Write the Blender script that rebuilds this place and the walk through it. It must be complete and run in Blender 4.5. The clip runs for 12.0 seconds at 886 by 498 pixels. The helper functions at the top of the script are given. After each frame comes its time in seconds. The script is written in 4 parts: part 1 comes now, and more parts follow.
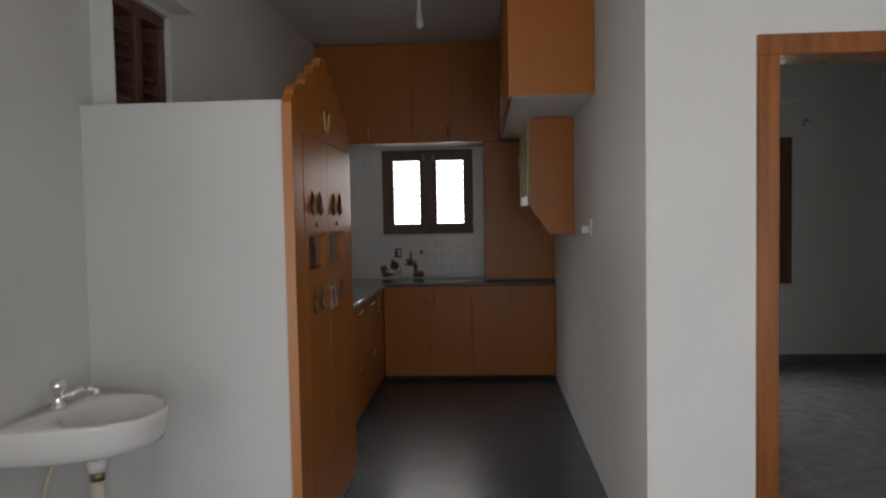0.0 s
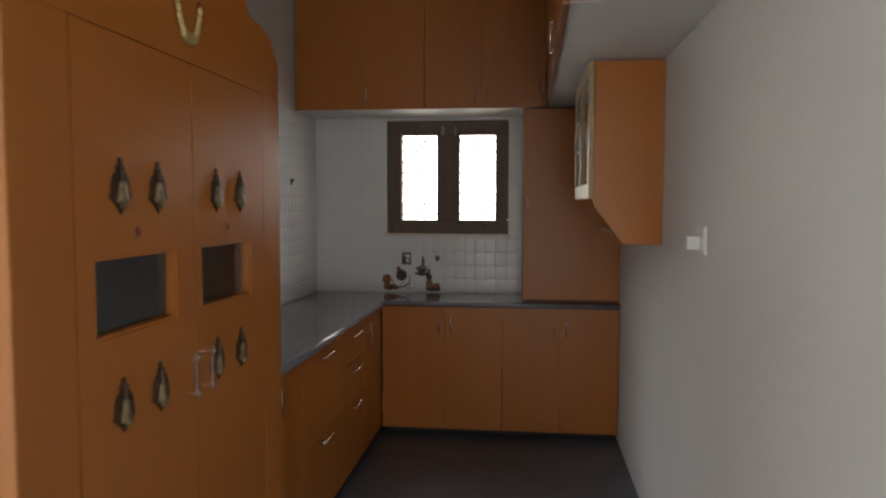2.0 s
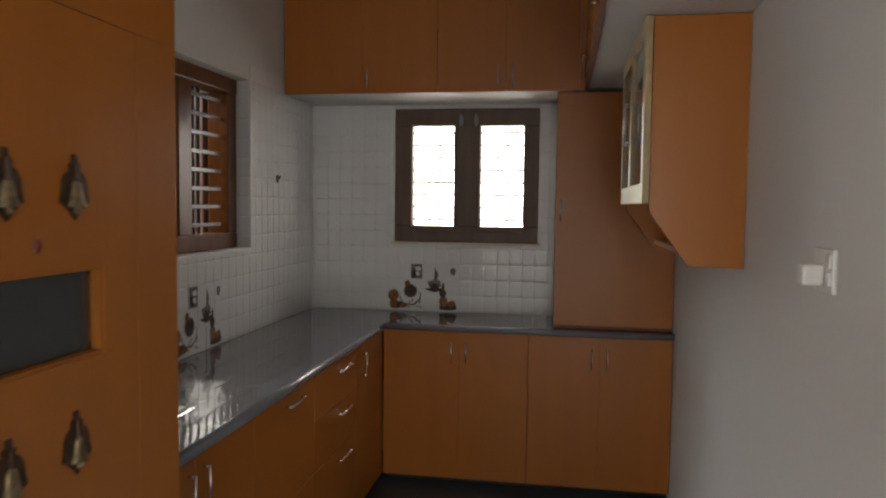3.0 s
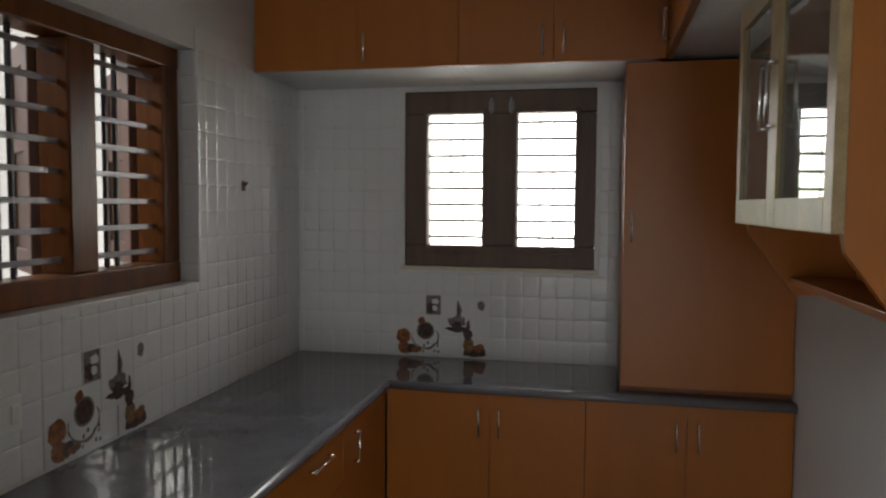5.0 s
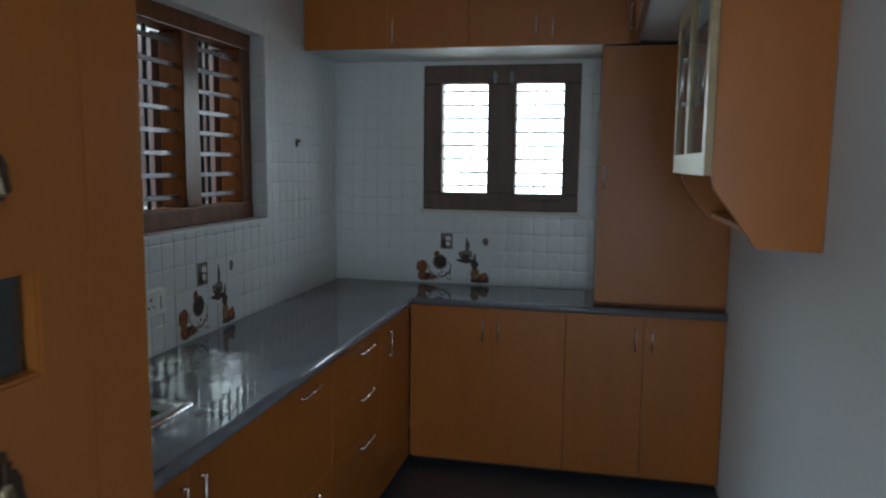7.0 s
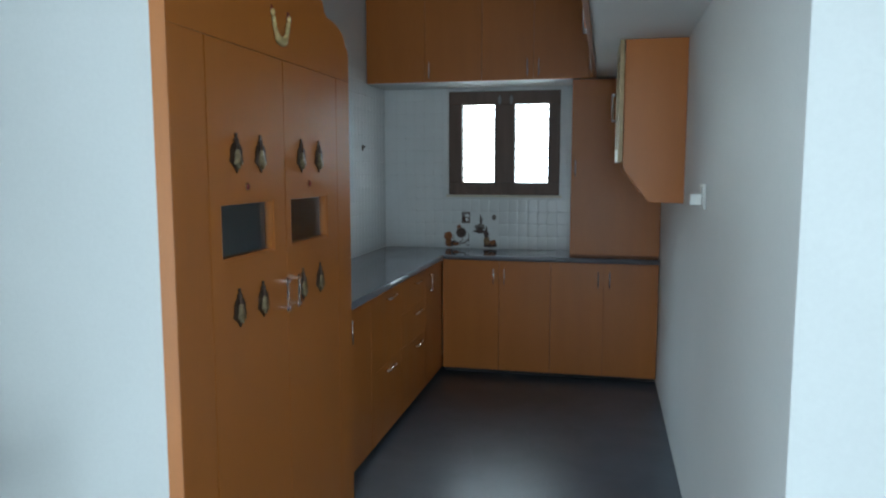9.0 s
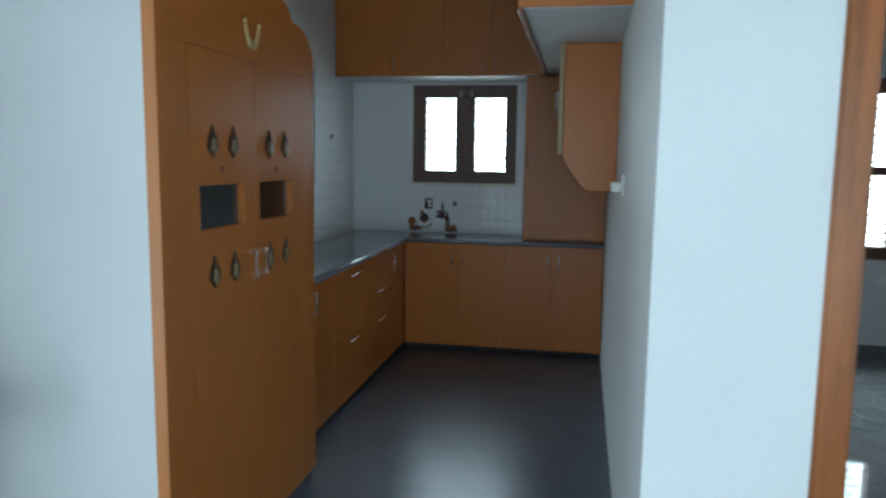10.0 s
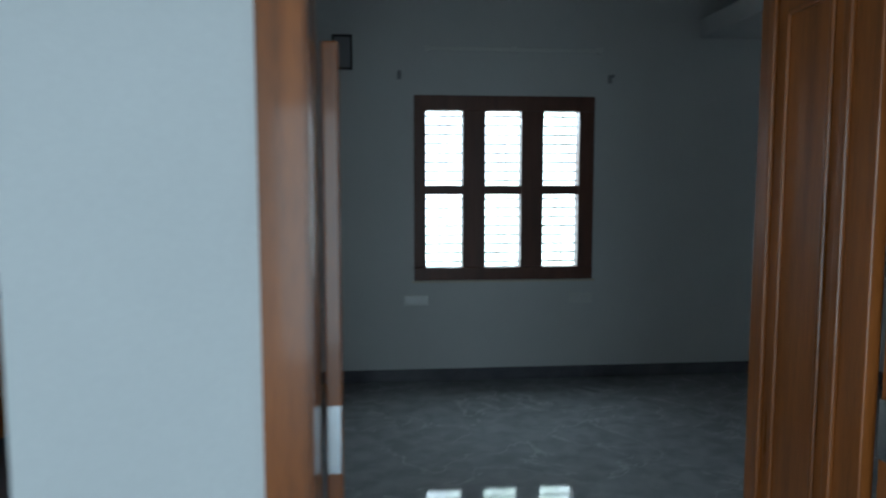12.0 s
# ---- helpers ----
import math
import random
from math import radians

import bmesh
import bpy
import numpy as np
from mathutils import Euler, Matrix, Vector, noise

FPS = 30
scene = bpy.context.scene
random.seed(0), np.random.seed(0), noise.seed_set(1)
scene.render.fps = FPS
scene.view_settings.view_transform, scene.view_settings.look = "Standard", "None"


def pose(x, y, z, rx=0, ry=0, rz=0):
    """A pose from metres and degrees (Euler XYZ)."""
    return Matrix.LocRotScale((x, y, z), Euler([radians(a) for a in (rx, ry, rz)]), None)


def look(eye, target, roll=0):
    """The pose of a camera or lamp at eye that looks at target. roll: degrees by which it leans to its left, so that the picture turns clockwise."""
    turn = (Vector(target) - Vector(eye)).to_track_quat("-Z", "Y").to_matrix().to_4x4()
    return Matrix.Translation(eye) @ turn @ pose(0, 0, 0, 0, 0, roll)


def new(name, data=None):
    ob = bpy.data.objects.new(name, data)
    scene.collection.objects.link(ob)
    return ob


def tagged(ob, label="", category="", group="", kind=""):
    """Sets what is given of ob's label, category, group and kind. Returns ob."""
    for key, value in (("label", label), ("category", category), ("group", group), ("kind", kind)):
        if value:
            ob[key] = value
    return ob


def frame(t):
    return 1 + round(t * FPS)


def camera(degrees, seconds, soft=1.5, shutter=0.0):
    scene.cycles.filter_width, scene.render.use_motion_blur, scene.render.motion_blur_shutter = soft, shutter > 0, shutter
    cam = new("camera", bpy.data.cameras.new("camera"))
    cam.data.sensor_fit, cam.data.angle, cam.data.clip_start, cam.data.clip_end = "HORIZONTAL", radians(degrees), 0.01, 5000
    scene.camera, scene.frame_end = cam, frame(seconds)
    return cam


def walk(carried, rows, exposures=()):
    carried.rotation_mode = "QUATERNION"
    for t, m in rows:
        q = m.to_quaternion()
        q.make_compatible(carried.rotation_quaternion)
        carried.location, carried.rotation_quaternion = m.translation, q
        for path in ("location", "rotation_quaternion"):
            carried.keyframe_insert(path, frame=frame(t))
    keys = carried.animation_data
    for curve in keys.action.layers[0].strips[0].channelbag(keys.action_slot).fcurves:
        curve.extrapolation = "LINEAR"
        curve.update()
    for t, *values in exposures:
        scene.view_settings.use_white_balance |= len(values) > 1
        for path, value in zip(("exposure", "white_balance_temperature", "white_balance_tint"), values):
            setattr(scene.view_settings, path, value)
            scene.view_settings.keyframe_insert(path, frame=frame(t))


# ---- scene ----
cam = camera(62.7, 12.0, soft=2.2, shutter=0.4)
PATH = [
    (0, (-0.04, 0.286, 1.492), (-0.153, 2.28, 1.394), -1.1),
    (0.5, (-0.057, 0.742, 1.495), (-0.166, 2.737, 1.394), -0.7),
    (1, (-0.01, 1.221, 1.482), (-0.121, 3.213, 1.344), -1.4),
    (1.5, (0.007, 1.621, 1.486), (-0.179, 3.608, 1.346), -0.3),
    (2, (0.007, 2.064, 1.511), (-0.227, 4.047, 1.387), 0.1),
    (2.5, (0.03, 2.474, 1.51), (-0.254, 4.451, 1.399), 0.6),
    (4.3, (-0.072, 3.729, 1.578), (-0.516, 5.672, 1.418), 0.3),
    (4.5, (-0.098, 3.798, 1.572), (-0.555, 5.738, 1.414), 0.4),
    (5, (-0.129, 3.931, 1.58), (-0.542, 5.884, 1.46), 0.4),
    (5.5, (-0.132, 3.938, 1.584), (-0.471, 5.906, 1.478), 0.2),
    (6, (-0.09, 3.8, 1.566), (-0.487, 5.756, 1.436), 0.1),
    (6.5, (-0.061, 3.561, 1.555), (-0.589, 5.475, 1.318), -0.1),
    (7, (-0.005, 3.177, 1.564), (-0.429, 5.117, 1.327), 0.7),
    (7.2, (-0.022, 3.028, 1.565), (-0.411, 4.974, 1.317), 0.4),
    (8.8, (0.176, 1.669, 1.502), (-0.243, 3.614, 1.306), 0.3),
    (9, (0.205, 1.566, 1.501), (-0.227, 3.507, 1.282), 0.0),
    (9.5, (0.293, 1.378, 1.506), (-0.159, 3.313, 1.279), 0.2),
    (10, (0.397, 1.201, 1.501), (0.029, 3.152, 1.253), 0.8),
    (10.5, (0.552, 1.177, 1.514), (0.337, 3.148, 1.255), 0.5),
    (11, (0.802, 1.297, 1.5), (0.608, 3.273, 1.26), 0.8),
    (11.2, (0.882, 1.388, 1.51), (0.736, 3.367, 1.263), 0.9),
    (11.5, (0.988, 1.548, 1.54), (0.989, 3.532, 1.287), 0.4),
    (12, (1.182, 1.895, 1.516), (1.373, 3.877, 1.329), 0.0),
]
EXPOSURES = [
    (0, -0.35, 6900, 16), (1.5, 0.08, 6900, 15), (2.5, 0.55, 7300, 15), (4.5, 0.27, 7000, 13), (5.5, 0.18, 6650, 10), (6.5, 0.14, 5900, 4),
    (7.0, 0.25, 5500, 1), (9.0, 0.7, 5400, -3), (9.5, 0.64, 5300, -5), (10.5, 0.35, 5200, -4), (11.2, 0.1, 5200, -4), (12, -0.33, 5200, -3),
]
walk(cam, [(t, look(eye, target, roll)) for t, eye, target, roll in PATH], EXPOSURES)


# ---- world and light ----
world = bpy.data.worlds.new("sky")
scene.world = world
world.use_nodes = True
wn = world.node_tree.nodes
sky = wn.new("ShaderNodeTexSky")
sky.sky_type = "NISHITA"
sky.sun_disc = False
sky.sun_elevation = radians(42)
sky.sun_rotation = radians(102)
sky.dust_density = 4.0
wn["Background"].inputs[1].default_value = 0.12
world.node_tree.links.new(sky.outputs[0], wn["Background"].inputs[0])
sun = new("sun", bpy.data.lights.new("sun", "SUN"))
sun.data.energy, sun.data.angle, sun.data.color = 1.2, radians(12), (1, 0.96, 0.9)
sun.matrix_world = look((0, 0, 0), (-0.72, 0.16, -0.67))


def window_light(name, eye, target, w, h, power, color):
    ob = new(name, bpy.data.lights.new(name, "AREA"))
    ob.data.shape, ob.data.size, ob.data.size_y = "RECTANGLE", w, h
    ob.data.energy, ob.data.color = power, color
    ob.matrix_world = look(eye, target)
    return ob


DAY = (0.93, 0.98, 1.0)
XW = -1.62
window_light("daylight_kitchen", (-0.57, 7.95, 2.35), (-0.57, 5.6, 0.4), 1.4, 1.1, 34, (0.93, 0.98, 1.0))
window_light("daylight_bedroom", (2.16, 8.2, 2.55), (2.16, 5.4, 0.0), 1.9, 1.4, 120, (0.95, 0.99, 1.0))
window_light("daylight_side", (-3.4, 5.6, 2.92), (0.5, 5.45, 0.9), 2.2, 0.5, 62, (0.80, 0.92, 1.0))
window_light("daylight_living", (XW - 0.3, -0.15, 0.82), (5, -0.15, 0.6), 2.4, 1.6, 108, DAY)
# added fill from an unseen south opening, brightens the pillar by the door
window_light("fill_south", (1.4, -1.85, 1.05), (1.4, 5, 0.6), 2.0, 2.1, 46, DAY)

# ---- materials ----


def mat(name, color, rough=0.5, metal=0.0, vary=0.12, scale=6.0, stretch=(1, 1, 1), bump=0.0, fine=60.0, spec=0.5, second=None, trans=0.0, coat=0.0, rvary=0.08):
    """A surface with a slow and a fine variation of colour, gloss and relief."""
    m = bpy.data.materials.new(name)
    m.use_nodes = True
    nt = m.node_tree
    b = nt.nodes["Principled BSDF"]
    tc = nt.nodes.new("ShaderNodeTexCoord")
    mp = nt.nodes.new("ShaderNodeMapping")
    mp.inputs["Scale"].default_value = stretch
    geo = nt.nodes.new("ShaderNodeNewGeometry")
    nt.links.new(geo.outputs["Position"], mp.inputs["Vector"])
    big = nt.nodes.new("ShaderNodeTexNoise")
    big.inputs["Scale"].default_value = scale
    big.inputs["Detail"].default_value = 5
    sml = nt.nodes.new("ShaderNodeTexNoise")
    sml.inputs["Scale"].default_value = fine
    sml.inputs["Detail"].default_value = 3
    for n in (big, sml):
        nt.links.new(mp.outputs[0], n.inputs["Vector"])
    mixn = nt.nodes.new("ShaderNodeMix")
    mixn.inputs[0].default_value = 0.35
    nt.links.new(big.outputs[0], mixn.inputs[2])
    nt.links.new(sml.outputs[0], mixn.inputs[3])
    ramp = nt.nodes.new("ShaderNodeValToRGB")
    lo = tuple(c * (1 - vary) for c in color)
    hi = tuple(min(1, c * (1 + vary)) for c in color) if second is None else second
    ramp.color_ramp.elements[0].position, ramp.color_ramp.elements[1].position = 0.35, 0.65
    ramp.color_ramp.elements[0].color = (*lo, 1)
    ramp.color_ramp.elements[1].color = (*hi, 1)
    nt.links.new(mixn.outputs[0], ramp.inputs[0])
    nt.links.new(ramp.outputs[0], b.inputs["Base Color"])
    mr = nt.nodes.new("ShaderNodeMapRange")
    mr.inputs["To Min"].default_value = max(0.0, rough - rvary)
    mr.inputs["To Max"].default_value = min(1.0, rough + rvary)
    nt.links.new(big.outputs[0], mr.inputs["Value"])
    nt.links.new(mr.outputs[0], b.inputs["Roughness"])
    b.inputs["Metallic"].default_value = metal
    b.inputs["Specular IOR Level"].default_value = spec
    b.inputs["Transmission Weight"].default_value = trans
    b.inputs["Coat Weight"].default_value = coat
    b.inputs["Coat Roughness"].default_value = 0.06
    if bump:
        bp = nt.nodes.new("ShaderNodeBump")
        bp.inputs["Strength"].default_value = bump
        bp.inputs["Distance"].default_value = 0.004
        nt.links.new(mixn.outputs[0], bp.inputs["Height"])
        nt.links.new(bp.outputs[0], b.inputs["Normal"])
    return m


PAINT = mat("white_wall_paint", (0.68, 0.68, 0.665), 0.62, vary=0.035, scale=1.8, fine=90, bump=0.12, spec=0.35)
CEIL = mat("ceiling_paint", (0.62, 0.61, 0.595), 0.8, vary=0.03, scale=2, bump=0.08)
LAM = mat("orange_laminate", (0.41, 0.138, 0.024), 0.34, vary=0.045, scale=2.2, stretch=(5, 5, 0.7), fine=30, bump=0.02, spec=0.38)
LAMEDGE = mat("orange_edge_band", (0.47, 0.18, 0.055), 0.4, vary=0.08, scale=4, stretch=(6, 6, 1))
LAMDARK = mat("cabinet_inside_brown", (0.22, 0.075, 0.02), 0.5, vary=0.12, scale=5, stretch=(6, 6, 1))
TEAK = mat("varnished_teak", (0.24, 0.077, 0.014), 0.3, vary=0.4, scale=2.4, stretch=(9, 9, 0.55), fine=34, bump=0.03, coat=0.35)
WINTEAK = mat("brown_varnished_teak", (0.15, 0.046, 0.009), 0.32, vary=0.35, scale=2.4, stretch=(7, 7, 0.6), fine=34, bump=0.03, spec=0.3)
OLDTEAK = mat("dull_brown_wood", (0.125, 0.05, 0.03), 0.45, vary=0.25, scale=3, stretch=(8, 8, 0.8), bump=0.05)
DARKTEAK = mat("dark_oiled_teak", (0.075, 0.026, 0.010), 0.4, vary=0.3, scale=3, stretch=(8, 8, 0.8), bump=0.05)
GREYWOOD = mat("weathered_brown_wood", (0.13, 0.08, 0.058), 0.5, vary=0.22, scale=3, stretch=(8, 8, 0.8), bump=0.05)
PALEWOOD = mat("pale_wood_frame", (0.37, 0.265, 0.13), 0.42, vary=0.18, scale=6, stretch=(3, 3, 3), bump=0.03)
GRANITE = mat("dark_grey_granite", (0.105, 0.105, 0.120), 0.035, vary=0.25, scale=5, fine=140, spec=0.85, second=(0.145, 0.147, 0.168), rvary=0.02)
# paler, rougher copy of the counter stone: the nosing's long highlight is put into it
EDGESTONE = mat("highlit_granite_edge", (0.18, 0.18, 0.20), 0.24, vary=0.06, scale=9, fine=140, spec=0.8, rvary=0.02)
TILE = mat("white_glazed_tile", (0.74, 0.75, 0.75), 0.07, vary=0.03, scale=4, spec=0.6, rvary=0.03)
GROUT = mat("white_tile_joint", (0.70, 0.70, 0.69), 0.4, vary=0.04, scale=12)
PLINTH = mat("black_plinth", (0.02, 0.018, 0.017), 0.6, vary=0.2, scale=8)
STEEL = mat("brushed_steel", (0.68, 0.68, 0.67), 0.22, metal=1.0, vary=0.05, scale=20)
CHROME = mat("chrome", (0.85, 0.85, 0.85), 0.1, metal=1.0, vary=0.02, scale=10, rvary=0.04)
BARS = mat("grey_painted_iron", (0.26, 0.255, 0.255), 0.32, metal=0.35, vary=0.12, scale=14)
BLACKBAR = mat("black_iron", (0.028, 0.026, 0.028), 0.35, vary=0.2, scale=14)
CERAMIC = mat("white_ceramic", (0.78, 0.77, 0.75), 0.12, vary=0.02, scale=3, spec=0.55)
PLASTIC = mat("white_plastic", (0.75, 0.75, 0.72), 0.35, vary=0.03, scale=10)
GREYPL = mat("grey_plastic", (0.28, 0.28, 0.29), 0.4, vary=0.08, scale=10)
BRASS = mat("aged_brass", (0.27, 0.21, 0.12), 0.36, metal=0.85, vary=0.3, scale=60)
DARKBRASS = mat("dark_bronze", (0.075, 0.042, 0.025), 0.42, metal=0.5, vary=0.3, scale=60)
GOLD = mat("gold_beads", (0.66, 0.52, 0.24), 0.35, metal=0.6, vary=0.2, scale=90)
RED = mat("dark_red_bead", (0.20, 0.02, 0.015), 0.4, vary=0.2, scale=60)
GREEN = mat("green_film", (0.03, 0.085, 0.022), 0.4, vary=0.3, scale=18)
COFFEE = mat("coffee_print", (0.085, 0.058, 0.05), 0.16, vary=0.35, scale=70)
COOKIE = mat("biscuit_print", (0.27, 0.11, 0.05), 0.16, vary=0.35, scale=60)
GREYPRINT = mat("grey_print", (0.20, 0.17, 0.16), 0.16, vary=0.4, scale=80)
MUSTARD = mat("mustard_print", (0.24, 0.14, 0.07), 0.16, vary=0.35, scale=60)
PVC = mat("cream_pipe", (0.66, 0.60, 0.47), 0.4, vary=0.06, scale=12)
PLASTER = mat("neighbour_plaster", (0.20, 0.205, 0.21), 0.85, vary=0.14, scale=1.4, bump=0.3)
EARTH = mat("dry_earth", (0.22, 0.18, 0.13), 0.95, vary=0.25, scale=0.8, bump=0.4)


def stone_floor(name, rough, lo, hi, vein, spec, grain=4.5):
    """Dark polished stone with cloudy veins."""
    m = bpy.data.materials.new(name)
    m.use_nodes = True
    nt = m.node_tree
    b = nt.nodes["Principled BSDF"]
    geo = nt.nodes.new("ShaderNodeNewGeometry")
    cloud = nt.nodes.new("ShaderNodeTexNoise")
    cloud.inputs["Scale"].default_value, cloud.inputs["Detail"].default_value, cloud.inputs["Distortion"].default_value = grain, 10, 0.4
    nt.links.new(geo.outputs["Position"], cloud.inputs["Vector"])
    ramp = nt.nodes.new("ShaderNodeValToRGB")
    e = ramp.color_ramp.elements
    e[0].position, e[1].position = 0.36, 0.68
    e[0].color, e[1].color = (*lo, 1), (*hi, 1)
    nt.links.new(cloud.outputs[0], ramp.inputs[0])
    crack = nt.nodes.new("ShaderNodeTexNoise")
    crack.inputs["Scale"].default_value, crack.inputs["Detail"].default_value, crack.inputs["Distortion"].default_value = 1.6, 6, 0.8
    nt.links.new(geo.outputs["Position"], crack.inputs["Vector"])
    line = nt.nodes.new("ShaderNodeValToRGB")
    ln = line.color_ramp.elements
    ln[0].position, ln[1].position = 0.492, 0.508
    ln[0].color = ln[1].color = (0, 0, 0, 1)
    ln.new(0.5).color = (0.55, 0.55, 0.55, 1)
    nt.links.new(crack.outputs[0], line.inputs[0])
    mixc = nt.nodes.new("ShaderNodeMixRGB")
    mixc.inputs[2].default_value = (*vein, 1)
    nt.links.new(line.outputs[0], mixc.inputs[0])
    nt.links.new(ramp.outputs[0], mixc.inputs[1])
    nt.links.new(mixc.outputs[0], b.inputs["Base Color"])
    smear = nt.nodes.new("ShaderNodeTexNoise")
    smear.inputs["Scale"].default_value, smear.inputs["Detail"].default_value = 5, 4
    nt.links.new(geo.outputs["Position"], smear.inputs["Vector"])
    mr = nt.nodes.new("ShaderNodeMapRange")
    mr.inputs["To Min"].default_value, mr.inputs["To Max"].default_value = rough * 0.9, rough * 1.1
    nt.links.new(smear.outputs[0], mr.inputs["Value"])
    nt.links.new(mr.outputs[0], b.inputs["Roughness"])
    b.inputs["Specular IOR Level"].default_value = spec
    return m


FLOORK = stone_floor("kitchen_stone_floor", 0.3, (0.066, 0.077, 0.098), (0.086, 0.098, 0.120), (0.098, 0.11, 0.132), 0.5)
FLOORB = stone_floor("bedroom_stone_floor", 0.05, (0.27, 0.274, 0.284), (0.36, 0.364, 0.374), (0.56, 0.56, 0.56), 0.8, 8.0)

GLASS = bpy.data.materials.new("cabinet_glass")
GLASS.use_nodes = True
gb = GLASS.node_tree.nodes["Principled BSDF"]
gb.inputs["Base Color"].default_value = (0.72, 0.80, 0.80, 1)
gb.inputs["Transmission Weight"].default_value = 0.85
gb.inputs["Roughness"].default_value = 0.02
gb.inputs["Specular IOR Level"].default_value = 0.8

DARKGLASS = bpy.data.materials.new("clear_glass")
DARKGLASS.use_nodes = True
gb = DARKGLASS.node_tree.nodes["Principled BSDF"]
gb.inputs["Base Color"].default_value = (0.74, 0.82, 0.86, 1)
gb.inputs["Transmission Weight"].default_value = 1.0
gb.inputs["Roughness"].default_value = 0.03
ACRYLIC = bpy.data.materials.new("clear_acrylic")
ACRYLIC.use_nodes = True
gb = ACRYLIC.node_tree.nodes["Principled BSDF"]
gb.inputs["Base Color"].default_value = (0.95, 0.92, 0.88, 1)
gb.inputs["Transmission Weight"].default_value = 1.0
gb.inputs["Roughness"].default_value = 0.05
gb.inputs["IOR"].default_value = 1.18
SILVER = mat("galvanised_bars", (0.28, 0.27, 0.285), 0.35, metal=0.3, vary=0.12, scale=14)

# ---- building helpers ----
PLACE = {}


def make(name, bm, material, parent=None, base=False, smooth=False):
    """A mesh object from world-space geometry, with its origin in its middle (or at its base), under a parent."""
    bmesh.ops.recalc_face_normals(bm, faces=bm.faces)
    lo = Vector([min(v.co[i] for v in bm.verts) for i in range(3)])
    hi = Vector([max(v.co[i] for v in bm.verts) for i in range(3)])
    c = (lo + hi) / 2
    if base:
        c.z = lo.z
    bmesh.ops.translate(bm, verts=bm.verts, vec=-c)
    me = bpy.data.meshes.new(name)
    for f in bm.faces:
        f.smooth = smooth
    bm.to_mesh(me)
    bm.free()
    mats = material if isinstance(material, (list, tuple)) else [material]
    for m in mats:
        me.materials.append(m)
    ob = new(name, me)
    ob.location = c - (PLACE[parent.name] if parent else Vector((0, 0, 0)))
    ob.parent = parent
    PLACE[ob.name] = c
    return ob


def empty(name, x, y, z, parent=None):
    ob = new(name)
    ob.empty_display_size = 0.1
    PLACE[ob.name] = Vector((x, y, z))
    ob.location = PLACE[ob.name] - (PLACE[parent.name] if parent else Vector((0, 0, 0)))
    ob.parent = parent
    return ob


def add_box(bm, x0, y0, z0, x1, y1, z1, bevel=0.0, mi=0, segs=2):
    r = bmesh.ops.create_cube(bm, size=1)
    vs = r["verts"]
    bmesh.ops.scale(bm, verts=vs, vec=(x1 - x0, y1 - y0, z1 - z0))
    bmesh.ops.translate(bm, verts=vs, vec=((x0 + x1) / 2, (y0 + y1) / 2, (z0 + z1) / 2))
    fs = {f for v in vs for f in v.link_faces}
    for f in fs:
        f.material_index = mi
    if bevel:
        es = list({e for v in vs for e in v.link_edges})
        bmesh.ops.bevel(bm, geom=es, offset=bevel, segments=segs, affect="EDGES", profile=0.5)


def box(name, x0, y0, z0, x1, y1, z1, material, parent=None, bevel=0.002, base=False):
    bm = bmesh.new()
    add_box(bm, x0, y0, z0, x1, y1, z1, bevel)
    return make(name, bm, material, parent, base)


def add_rod(bm, a, b, r, segs=10, r2=None, mi=0):
    a, b = Vector(a), Vector(b)
    d = b - a
    m = Matrix.Translation((a + b) / 2) @ d.to_track_quat("Z", "Y").to_matrix().to_4x4()
    res = bmesh.ops.create_cone(bm, cap_ends=True, segments=segs, radius1=r, radius2=r if r2 is None else r2, depth=d.length, matrix=m)
    for f in {f for v in res["verts"] for f in v.link_faces}:
        f.material_index = mi


def add_ball(bm, c, r, sx=1, sy=1, sz=1, u=12, v=8, mi=0):
    m = Matrix.Translation(c) @ Matrix.Diagonal((sx, sy, sz, 1))
    res = bmesh.ops.create_uvsphere(bm, u_segments=u, v_segments=v, radius=r, matrix=m)
    for f in {f for w in res["verts"] for f in w.link_faces}:
        f.material_index = mi


def add_prism(bm, pts, axis, a, b, mi=0):
    """A flat outline pushed from a to b along an axis; pts are the two other coordinates in order."""
    def v(p, d):
        return {"x": (d, p[0], p[1]), "y": (p[0], d, p[1]), "z": (p[0], p[1], d)}[axis]
    lo = [bm.verts.new(v(p, a)) for p in pts]
    hi = [bm.verts.new(v(p, b)) for p in pts]
    fs = [bm.faces.new(lo), bm.faces.new(hi[::-1])]
    n = len(pts)
    for i in range(n):
        fs.append(bm.faces.new((lo[i], hi[i], hi[(i + 1) % n], lo[(i + 1) % n])))
    for f in fs:
        f.material_index = mi
    return fs


def add_turned(bm, c, profile, axis="z", segs=20, flat=1.0, mi=0):
    """A turned body: (radius, height) pairs round a vertical axis at c."""
    rings = []
    for r, h in profile:
        rings.append([bm.verts.new((c[0] + r * math.cos(k * 2 * math.pi / segs) * flat, c[1] + r * math.sin(k * 2 * math.pi / segs), c[2] + h)) for k in range(segs)])
    for p, q in zip(rings, rings[1:]):
        for k in range(segs):
            bm.faces.new((p[k], p[(k + 1) % segs], q[(k + 1) % segs], q[k])).material_index = mi
    bm.faces.new(rings[0][::-1]).material_index = mi
    bm.faces.new(rings[-1]).material_index = mi


